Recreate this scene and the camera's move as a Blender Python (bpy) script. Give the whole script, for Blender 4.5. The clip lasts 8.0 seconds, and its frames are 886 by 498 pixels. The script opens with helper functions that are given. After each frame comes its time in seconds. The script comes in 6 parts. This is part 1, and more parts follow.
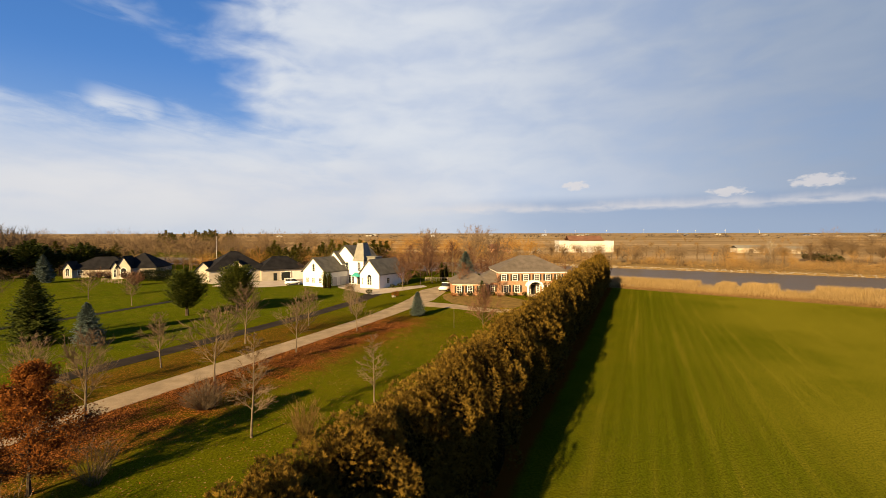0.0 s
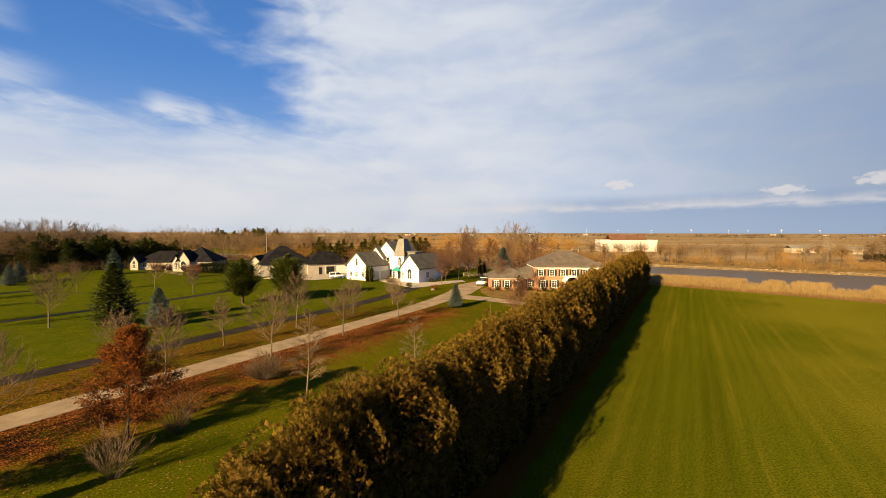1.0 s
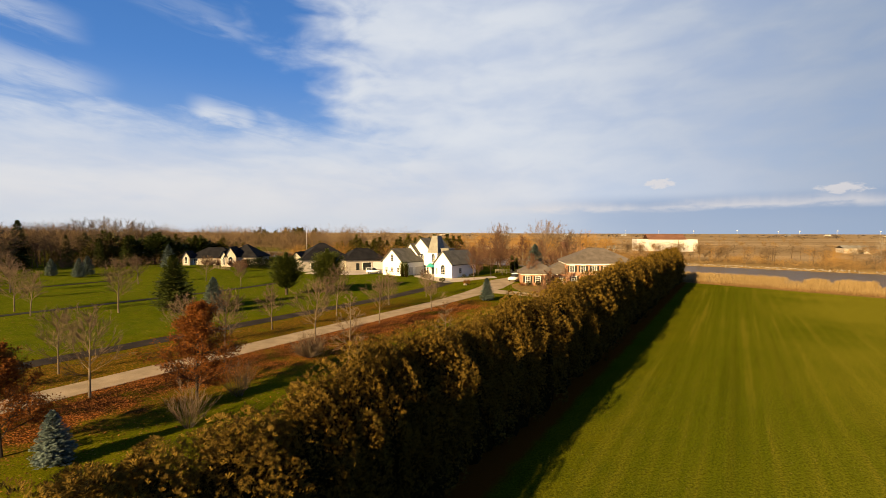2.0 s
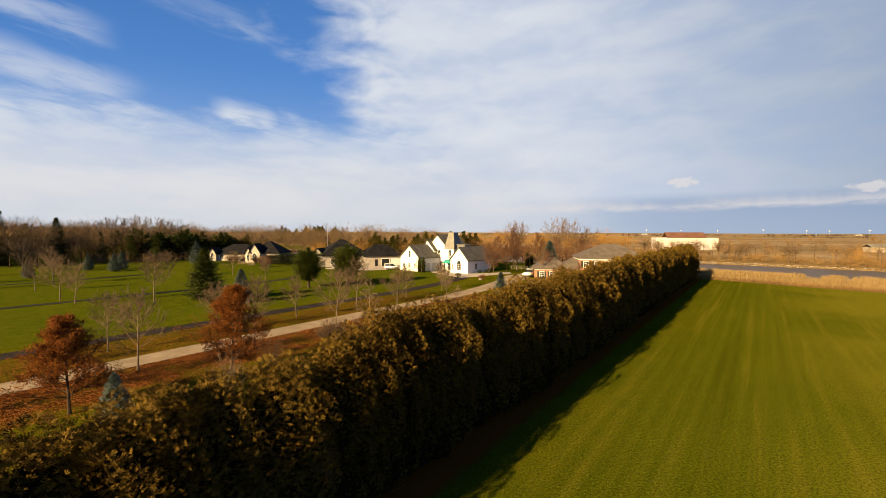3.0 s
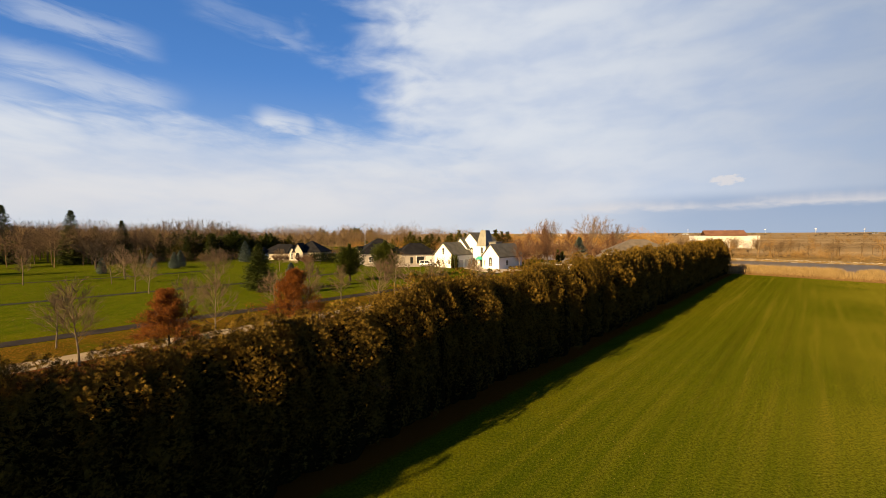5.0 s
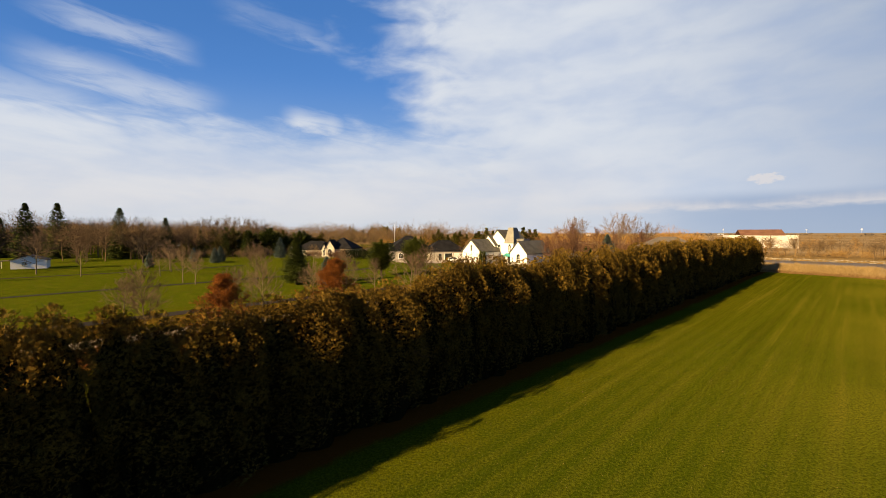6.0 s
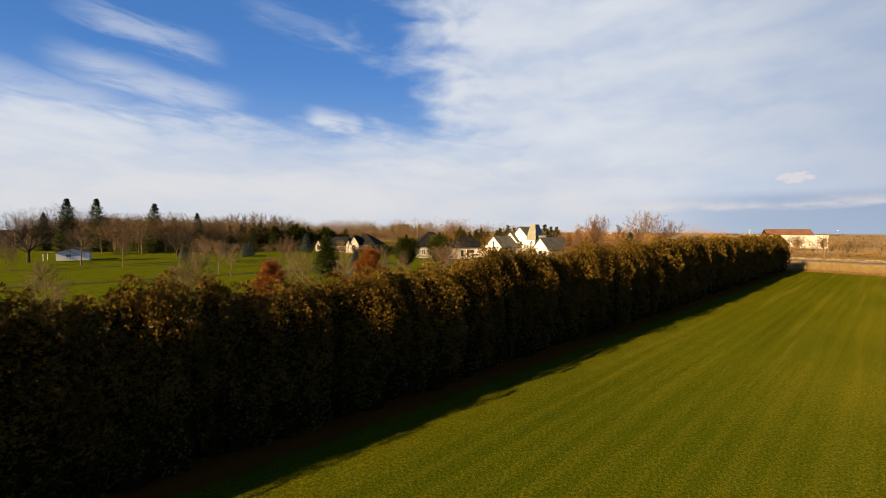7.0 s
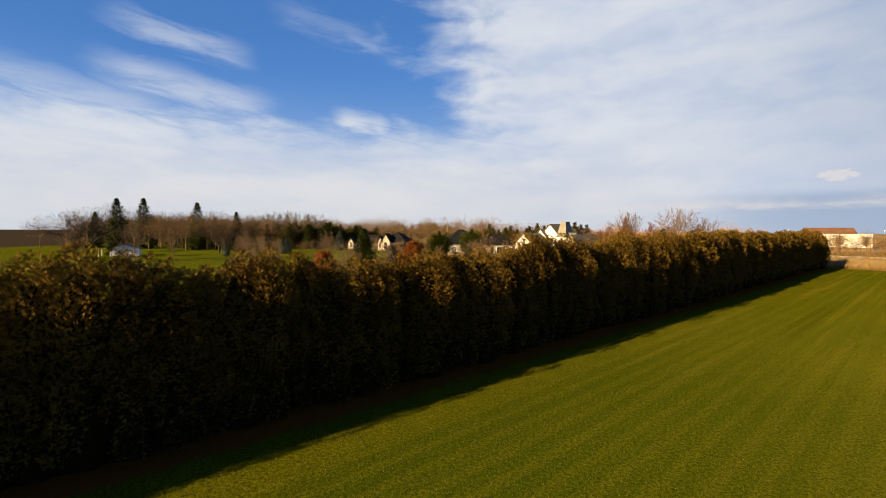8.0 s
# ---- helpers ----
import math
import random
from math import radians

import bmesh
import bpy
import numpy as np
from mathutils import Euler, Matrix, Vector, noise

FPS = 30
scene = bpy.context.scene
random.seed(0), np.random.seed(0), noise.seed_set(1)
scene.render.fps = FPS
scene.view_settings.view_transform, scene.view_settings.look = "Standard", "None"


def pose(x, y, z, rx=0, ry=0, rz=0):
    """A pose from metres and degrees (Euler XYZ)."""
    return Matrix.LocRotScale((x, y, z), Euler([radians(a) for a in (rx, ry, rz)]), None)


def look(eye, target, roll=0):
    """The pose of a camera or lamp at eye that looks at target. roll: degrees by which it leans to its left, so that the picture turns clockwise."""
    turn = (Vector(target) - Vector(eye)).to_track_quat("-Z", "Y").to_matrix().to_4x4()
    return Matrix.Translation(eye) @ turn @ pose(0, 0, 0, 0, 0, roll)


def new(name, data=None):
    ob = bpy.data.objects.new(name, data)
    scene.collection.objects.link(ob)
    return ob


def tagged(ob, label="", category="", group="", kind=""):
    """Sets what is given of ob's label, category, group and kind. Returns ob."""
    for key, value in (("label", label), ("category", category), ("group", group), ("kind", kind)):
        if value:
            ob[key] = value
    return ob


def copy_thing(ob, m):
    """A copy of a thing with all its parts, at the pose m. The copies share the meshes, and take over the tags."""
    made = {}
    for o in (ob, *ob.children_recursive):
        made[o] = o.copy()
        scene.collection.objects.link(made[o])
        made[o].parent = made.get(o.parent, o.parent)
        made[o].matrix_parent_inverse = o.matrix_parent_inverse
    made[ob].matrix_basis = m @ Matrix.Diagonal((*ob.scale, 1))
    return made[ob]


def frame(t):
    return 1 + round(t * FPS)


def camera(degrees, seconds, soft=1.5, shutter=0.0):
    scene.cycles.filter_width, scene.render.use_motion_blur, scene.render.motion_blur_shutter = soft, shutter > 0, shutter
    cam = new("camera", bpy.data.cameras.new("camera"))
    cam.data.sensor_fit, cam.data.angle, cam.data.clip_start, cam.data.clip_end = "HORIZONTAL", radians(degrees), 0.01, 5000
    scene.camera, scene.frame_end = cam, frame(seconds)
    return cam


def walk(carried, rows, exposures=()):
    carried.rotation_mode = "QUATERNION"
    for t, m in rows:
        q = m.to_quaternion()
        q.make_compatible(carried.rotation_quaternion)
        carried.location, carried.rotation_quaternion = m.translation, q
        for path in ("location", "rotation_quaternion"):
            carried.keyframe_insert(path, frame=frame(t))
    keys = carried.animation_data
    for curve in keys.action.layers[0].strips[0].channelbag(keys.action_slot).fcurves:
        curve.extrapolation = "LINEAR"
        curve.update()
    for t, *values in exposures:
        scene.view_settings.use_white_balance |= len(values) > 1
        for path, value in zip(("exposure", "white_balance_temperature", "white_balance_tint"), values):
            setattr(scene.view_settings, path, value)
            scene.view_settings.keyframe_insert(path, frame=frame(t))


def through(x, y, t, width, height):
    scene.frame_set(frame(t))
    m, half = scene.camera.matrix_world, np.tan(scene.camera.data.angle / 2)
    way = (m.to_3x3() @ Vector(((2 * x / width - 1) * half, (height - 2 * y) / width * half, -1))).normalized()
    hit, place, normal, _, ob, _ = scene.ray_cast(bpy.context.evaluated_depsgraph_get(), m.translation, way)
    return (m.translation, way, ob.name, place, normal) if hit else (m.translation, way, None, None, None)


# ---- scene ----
cam = camera(87.8, 8.0, 0.6)
PATH = [
    (0, (-2.362, -0.549, 14.778), (-2.302, 1.709, 14.695), -0.1),
    (0.5, (-2.35, -2.085, 14.276), (-2.391, 0.173, 14.196), -0.1),
    (1, (-2.234, -3.581, 13.837), (-2.364, -1.327, 13.752), 0.1),
    (1.5, (-1.941, -5.252, 13.396), (-2.166, -3.005, 13.313), 0.1),
    (3, (-0.528, -9.967, 12.183), (-0.914, -7.742, 12.096), 0.2),
    (3.5, (-0.062, -11.413, 11.841), (-0.481, -9.194, 11.76), 0.0),
    (4, (0.386, -12.936, 11.559), (-0.06, -10.723, 11.476), -0.0),
    (4.5, (0.742, -14.297, 11.315), (0.255, -12.091, 11.236), -0.2),
    (6, (1.25, -18.43, 10.29), (0.575, -16.275, 10.21), -0.1),
    (6.5, (1.122, -19.799, 9.972), (0.408, -17.655, 9.891), 0.1),
    (7, (0.878, -21.336, 9.621), (0.116, -19.209, 9.533), 0.3),
    (7.5, (0.661, -22.908, 9.2), (-0.154, -20.802, 9.112), 0.3),
    (8, (0.325, -24.577, 8.773), (-0.554, -22.497, 8.684), 0.3),
]
walk(cam, [(t, look(eye, target, roll)) for t, eye, target, roll in PATH], [(0.0, 1.7, 7000.0, 10.0), (8.0, 1.7, 7000.0, 10.0)])

# ---- world, sun, exposure ----
SUN_AZ, SUN_EL = 34.2, 20.8          # shadows fall 34 degrees to the right of +y


class Nodes:
    """Short hand for building a node tree."""

    def __init__(self, tree):
        self.t = tree

    def add(self, kind, **props):
        n = self.t.nodes.new(kind)
        for k, val in props.items():
            if k == "op":
                n.operation = val
            elif k == "mode":
                n.data_type = val
            elif k == "clampit":
                n.use_clamp = val
        return n

    def link(self, a, b):
        self.t.links.new(a, b)

    def put(self, sock, val):
        if isinstance(val, (int, float)):
            sock.default_value = val
        elif isinstance(val, (tuple, list)):
            sock.default_value = val
        else:
            self.link(val, sock)

    def m(self, op, a, b=0.0, c=0.0, clamp=False):
        n = self.add("ShaderNodeMath", op=op, clampit=clamp)
        for s, val in zip(n.inputs, (a, b, c)):
            self.put(s, val)
        return n.outputs[0]

    def vec(self, op, a, b=(0, 0, 0)):
        n = self.add("ShaderNodeVectorMath", op=op)
        self.put(n.inputs[0], a)
        self.put(n.inputs[1], b)
        return n.outputs["Value"] if op in ("DOT_PRODUCT", "LENGTH", "DISTANCE") else n.outputs[0]

    def xyz(self, a, b=0.0, c=0.0):
        n = self.add("ShaderNodeCombineXYZ")
        for s, val in zip(n.inputs, (a, b, c)):
            self.put(s, val)
        return n.outputs[0]

    def split(self, a):
        n = self.add("ShaderNodeSeparateXYZ")
        self.put(n.inputs[0], a)
        return n.outputs

    def noise(self, vec, scale, detail=4.0, rough=0.55, distortion=0.0):
        n = self.add("ShaderNodeTexNoise")
        self.put(n.inputs["Vector"], vec)
        n.inputs["Scale"].default_value = scale
        n.inputs["Detail"].default_value = detail
        n.inputs["Roughness"].default_value = rough
        n.inputs["Distortion"].default_value = distortion
        return n.outputs[0]

    def ramp(self, val, lo, hi, a=0.0, b=1.0):
        n = self.add("ShaderNodeMapRange")
        n.interpolation_type = "SMOOTHSTEP"
        self.put(n.inputs[0], val)
        for s, q in zip(n.inputs[1:5], (lo, hi, a, b)):
            self.put(s, q)
        return n.outputs[0]

    def mix(self, fac, a, b):
        n = self.add("ShaderNodeMix", mode="RGBA")
        self.put(n.inputs[0], fac)
        for s, val in ((n.inputs[6], a), (n.inputs[7], b)):
            self.put(s, (*val, 1.0) if isinstance(val, tuple) else val)
        return n.outputs[2]


def build_sky():
    world = bpy.data.worlds.new("world")
    scene.world = world
    world.use_nodes = True
    n = Nodes(world.node_tree)
    n.t.nodes.clear()
    sky = n.add("ShaderNodeTexSky")
    sky.sky_type, sky.sun_disc = "NISHITA", False
    sky.sun_elevation, sky.sun_rotation = radians(SUN_EL), radians(180 + SUN_AZ)
    sky.air_density, sky.dust_density, sky.ozone_density = 1.0, 0.6, 2.0
    way = n.add("ShaderNodeTexCoord").outputs["Generated"]
    x, y, z = n.split(way)[:3]
    az = n.m("MULTIPLY", n.m("ARCTAN2", x, y), 57.2958)
    el = n.m("MULTIPLY", n.m("ARCSINE", z), 57.2958)
    # billows lie in bands that rise gently to the right
    across = n.m("SUBTRACT", n.m("MULTIPLY", el, 1.0), n.m("MULTIPLY", az, 0.06))
    along = n.m("ADD", n.m("MULTIPLY", az, 1.0), n.m("MULTIPLY", el, 0.1))
    broad = n.noise(n.xyz(n.m("MULTIPLY", along, 0.055), n.m("MULTIPLY", across, 0.12), 1.0), 1.0, 5, 0.5, 0.3)
    dapple = n.noise(n.xyz(n.m("MULTIPLY", along, 0.15), n.m("MULTIPLY", across, 0.36), 4.0), 1.0, 5, 0.5, 0.3)
    feather = n.noise(n.xyz(n.m("MULTIPLY", az, 0.16), n.m("MULTIPLY", n.m("ADD", el, n.m("MULTIPLY", az, 0.12)), 0.75), 8.0), 1.0, 6, 0.6, 0.5)
    soft = n.noise(n.xyz(n.m("MULTIPLY", az, 0.030), n.m("MULTIPLY", el, 0.16), 0.0), 1.0, 4, 0.5)
    wob, dap, fea = (n.m("SUBTRACT", q, 0.5) for q in (broad, dapple, feather))
    # deck over the ahead and right, torn into puffs along its edge
    deck = n.m("ADD", n.m("MULTIPLY", n.m("ADD", az, n.m("ADD", 21.5, n.m("MULTIPLY", n.m("SUBTRACT", el, 19.0), 0.35))), 0.075), 0.35)
    deck = n.ramp(n.m("ADD", deck, n.m("ADD", n.m("MULTIPLY", wob, 1.6), n.m("MULTIPLY", dap, 1.7))), -0.15, 1.0)
    deck = n.m("MULTIPLY", deck, n.m("MULTIPLY", n.ramp(el, 40.0, 28.0), n.ramp(az, 88.0, 52.0)))
    # bank low over the left, with a bright tower on its top
    top = n.m("ADD", el, n.m("ADD", n.m("MULTIPLY", wob, -7.0), n.m("ADD", n.m("MULTIPLY", fea, -4.0), n.m("MULTIPLY", dap, -3.0))))
    bank = n.m("MULTIPLY", n.ramp(top, 14.0, 9.5), n.ramp(n.m("ABSOLUTE", az), 120.0, 80.0))

    def streak(a0, e0, a1, e1, wide, strength):
        """A feathered cloud along the line from one place in the sky to another."""
        length = math.hypot(a1 - a0, e1 - e0)
        ca, ce = (a1 - a0) / length, (e1 - e0) / length
        da, de = n.m("SUBTRACT", az, (a0 + a1) / 2), n.m("SUBTRACT", el, (e0 + e1) / 2)
        lon = n.m("ABSOLUTE", n.m("ADD", n.m("MULTIPLY", da, ca), n.m("MULTIPLY", de, ce)))
        lat = n.m("ABSOLUTE", n.m("ADD", n.m("SUBTRACT", n.m("MULTIPLY", de, ca), n.m("MULTIPLY", da, ce)), n.m("MULTIPLY", fea, 2.6)))
        body = n.m("MULTIPLY", n.ramp(lat, wide, wide * 0.1), n.ramp(n.m("ADD", lon, n.m("MULTIPLY", wob, 6.0)), length * 0.58, length * 0.2))
        return n.m("MULTIPLY", body, n.m("MULTIPLY", n.ramp(feather, 0.25, 0.6, 0.45, 1.0), strength))

    cover = n.m("MAXIMUM", deck, n.m("MULTIPLY", bank, n.ramp(n.m("ADD", n.m("MULTIPLY", soft, 0.6), n.m("MULTIPLY", feather, 0.4)), 0.30, 0.60, 0.72, 1.0)))
    for line in ((-59.0, 20.6, -44.5, 18.6, 1.7, 0.50), (-60.0, 15.9, -43.0, 13.6, 2.4, 0.75), (-43.0, 24.2, -31.0, 21.6, 1.8, 0.22),
                 (-36.0, 22.6, -29.0, 20.4, 1.0, 0.25), (-70.0, 13.8, -52.0, 12.2, 2.4, 0.6), (-36.5, 13.2, -29.0, 12.2, 1.7, 0.95)):
        cover = n.m("MAXIMUM", cover, streak(*line))
    cover = n.m("MULTIPLY", cover, n.ramp(n.m("ADD", n.m("MULTIPLY", dapple, 0.5), n.m("MULTIPLY", soft, 0.6)), 0.35, 0.65, 0.80, 1.0))
    # clear strip low on the right, with a line of small heaped clouds
    strip = n.m("MULTIPLY", n.ramp(el, 4.6, 3.0), n.ramp(az, -4.0, 18.0))
    heap = n.noise(n.xyz(n.m("MULTIPLY", az, 0.10), 6.0, 0.0), 1.0, 5, 0.6)
    ragged = n.noise(n.xyz(n.m("MULTIPLY", az, 0.30), n.m("MULTIPLY", el, 1.1), 2.0), 1.0, 5, 0.55)
    rag = n.m("SUBTRACT", ragged, 0.5)
    foot = n.m("ADD", n.m("SUBTRACT", el, n.m("ADD", 2.35, n.m("MULTIPLY", az, 0.012))), n.m("MULTIPLY", rag, 0.9))
    puffs = n.m("MULTIPLY", n.ramp(foot, -0.35, 0.35), n.ramp(n.m("ADD", foot, n.m("MULTIPLY", n.m("SUBTRACT", 0.5, heap), 3.0)), 1.3, 0.1))
    puffs = n.m("MULTIPLY", n.m("MULTIPLY", puffs, n.ramp(ragged, 0.30, 0.58, 0.30, 1.0)), n.ramp(az, -8.0, 4.0))

    def tuft(a0, e0, wa, we):
        d = n.m("ADD", n.m("POWER", n.m("DIVIDE", n.m("SUBTRACT", az, a0), wa), 2.0), n.m("POWER", n.m("DIVIDE", n.m("SUBTRACT", el, e0), we), 2.0))
        return n.ramp(n.m("ADD", d, n.m("MULTIPLY", n.m("SUBTRACT", n.noise(n.xyz(az, n.m("MULTIPLY", el, 2.0), 1.0), 1.2, 5), 0.5), 3.6)), 1.3, 0.3)

    for place in ((17.5, 5.45, 1.5, 0.55), (40.7, 4.9, 2.2, 0.65), (33.3, 4.2, 2.0, 0.5)):
        puffs = n.m("MAXIMUM", puffs, tuft(*place))
    grey = n.ramp(n.m("ADD", az, n.m("ADD", n.m("MULTIPLY", el, 0.35), n.m("MULTIPLY", wob, 14.0))), 2.0, 58.0)
    cloud = n.mix(grey, (3.45, 4.0, 5.05), (1.40, 1.97, 3.05))
    lit = n.ramp(n.m("ADD", n.m("MULTIPLY", broad, 0.4), n.m("ADD", n.m("MULTIPLY", dapple, 0.25), n.m("MULTIPLY", soft, 0.35))), 0.36, 0.66)
    cloud = n.mix(n.m("MULTIPLY", lit, n.ramp(az, 40.0, -8.0, 0.12, 0.58)), cloud, (4.75, 5.1, 5.6))
    clear = n.mix(n.ramp(el, 3.0, 19.0), (1.72, 2.87, 4.94), (0.42, 1.47, 4.1))
    clear = n.mix(n.ramp(n.m("ADD", el, n.m("MULTIPLY", az, -0.12)), 19.0, 30.0, 0.0, 0.55), clear, (0.20, 0.95, 3.0))
    clear = n.mix(n.ramp(el, 26.0, 55.0), clear, (0.172, 0.46, 1.15))
    clear = n.mix(0.09, clear, sky.outputs[0])
    paint = n.mix(cover, clear, cloud)
    paint = n.mix(n.m("MULTIPLY", strip, 0.55), paint, (1.30, 1.95, 3.3))
    paint = n.mix(n.m("MULTIPLY", puffs, 0.68), paint, (4.6, 4.5, 4.7))
    warm = n.m("MULTIPLY", n.m("MULTIPLY", cover, n.ramp(el, 12.0, 3.0)), n.ramp(az, 16.0, -10.0))
    paint = n.mix(n.m("MULTIPLY", warm, 0.55), paint, (4.55, 4.55, 4.75))
    haze = n.ramp(el, 4.5, 0.0)
    paint = n.mix(n.m("MULTIPLY", haze, 0.25), paint, (2.8, 3.5, 4.4))
    back = n.add("ShaderNodeBackground")
    n.link(paint, back.inputs[0])
    back.inputs[1].default_value = 0.05
    out = n.add("ShaderNodeOutputWorld")
    n.link(back.outputs[0], out.inputs[0])


build_sky()
sun = new("sun", bpy.data.lights.new("sun", "SUN"))
sun.data.energy, sun.data.angle, sun.data.color = 4.75, radians(0.6), (1.0, 0.72, 0.36)
_a, _e = radians(SUN_AZ), radians(SUN_EL)
_d = Vector((math.sin(_a) * math.cos(_e), math.cos(_a) * math.cos(_e), -math.sin(_e)))
sun.matrix_world = Matrix.Translation((0, 0, 60)) @ _d.to_track_quat("-Z", "Y").to_matrix().to_4x4()

# ---- plan: a runs along the hedge, c across it to the right ----
UX, UY = 0.4179, 0.9085
OX, OY = -8.7, 7.6


def at(a, c):
    return (OX + a * UX + c * UY, OY + a * UY - c * UX)


RIVER = [(520, -134), (252, 45), (86.5, 155), (3, 211), (-150, 262), (-600, 360)]


def river_gap(px, py):
    """Distance from the river's middle line; arrays welcome."""
    best = None
    for (x0, y0), (x1, y1) in zip(RIVER, RIVER[1:]):
        dx, dy = x1 - x0, y1 - y0
        k = np.clip(((px - x0) * dx + (py - y0) * dy) / (dx * dx + dy * dy), 0, 1)
        d = np.hypot(px - x0 - k * dx, py - y0 - k * dy)
        best = d if best is None else np.minimum(best, d)
    return best


def smooth(v, lo, hi):
    k = np.clip((v - lo) / (hi - lo), 0, 1)
    return k * k * (3 - 2 * k)


def ground_z(px, py):
    px, py = np.asarray(px, float), np.asarray(py, float)
    z = 0.6 * smooth(py, 78, 112) * smooth(px, 45, 20)
    gap = river_gap(px, py)
    return z - 2.6 * (1 - smooth(gap, 28.0, 35.0)) - 0.4 * (1 - smooth(gap, 34, 46))


def across_river(px, py):
    """Metres past the river's middle, towards the far bank."""
    return 0.555 * px + 0.83 * py - 176.6


def gz(px, py):
    return float(ground_z(px, py))


# ---- materials ----
def material(name, rough=0.8, metal=0.0, spec=0.3):
    mat = bpy.data.materials.new(name)
    mat.use_nodes = True
    n = Nodes(mat.node_tree)
    b = n.t.nodes["Principled BSDF"]
    b.inputs["Roughness"].default_value = rough
    b.inputs["Metallic"].default_value = metal
    b.inputs["Specular IOR Level"].default_value = spec
    return mat, n, b


def place_of(n):
    return n.add("ShaderNodeNewGeometry").outputs["Position"]


def object_place(n):
    return n.add("ShaderNodeTexCoord").outputs["Object"]


def bump(n, b, height, strength=0.4, dist=0.02):
    k = n.add("ShaderNodeBump")
    k.inputs["Strength"].default_value = strength
    k.inputs["Distance"].default_value = dist
    n.link(height, k.inputs["Height"])
    n.link(k.outputs[0], b.inputs["Normal"])


def mottled(name, lo, hi, scale=3.0, fine=25.0, rough=0.85, metal=0.0, spec=0.08, relief=0.3, dist=0.01, varied=0.0):
    """A surface between two colours, with broad stains and fine grain."""
    mat, n, b = material(name, rough, metal, spec)
    p = object_place(n)
    broad = n.noise(p, scale, 4)
    grain = n.noise(p, fine, 3)
    f = n.m("ADD", n.m("MULTIPLY", broad, 0.65), n.m("MULTIPLY", grain, 0.35))
    f = n.ramp(f, 0.32, 0.68)
    if varied:
        info = n.add("ShaderNodeObjectInfo").outputs["Random"]
        f = n.m("ADD", n.m("MULTIPLY", f, 1 - varied), n.m("MULTIPLY", info, varied))
    n.link(n.mix(f, lo, hi), b.inputs["Base Color"])
    bump(n, b, grain, relief, dist)
    return mat


def foliage(name, lo, hi, rough=0.6, varied=0.25, through=0.25, each=0.55):
    """Leaves or needles: shades vary from sprig to sprig and from plant to plant."""
    mat, n, b = material(name, rough, 0.0, 0.02)
    geo = n.add("ShaderNodeNewGeometry")
    info = n.add("ShaderNodeObjectInfo").outputs["Random"]
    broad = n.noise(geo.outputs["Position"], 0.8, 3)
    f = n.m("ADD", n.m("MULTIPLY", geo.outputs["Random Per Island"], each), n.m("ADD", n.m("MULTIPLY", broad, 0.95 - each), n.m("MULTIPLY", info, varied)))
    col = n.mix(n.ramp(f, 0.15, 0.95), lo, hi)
    n.link(col, b.inputs["Base Color"])
    if through:
        tr = n.add("ShaderNodeBsdfTranslucent")
        n.link(col, tr.inputs[0])
        mixer = n.add("ShaderNodeMixShader")
        mixer.inputs[0].default_value = through
        n.link(b.outputs[0], mixer.inputs[1])
        n.link(tr.outputs[0], mixer.inputs[2])
        n.link(mixer.outputs[0], n.t.nodes["Material Output"].inputs[0])
    return mat


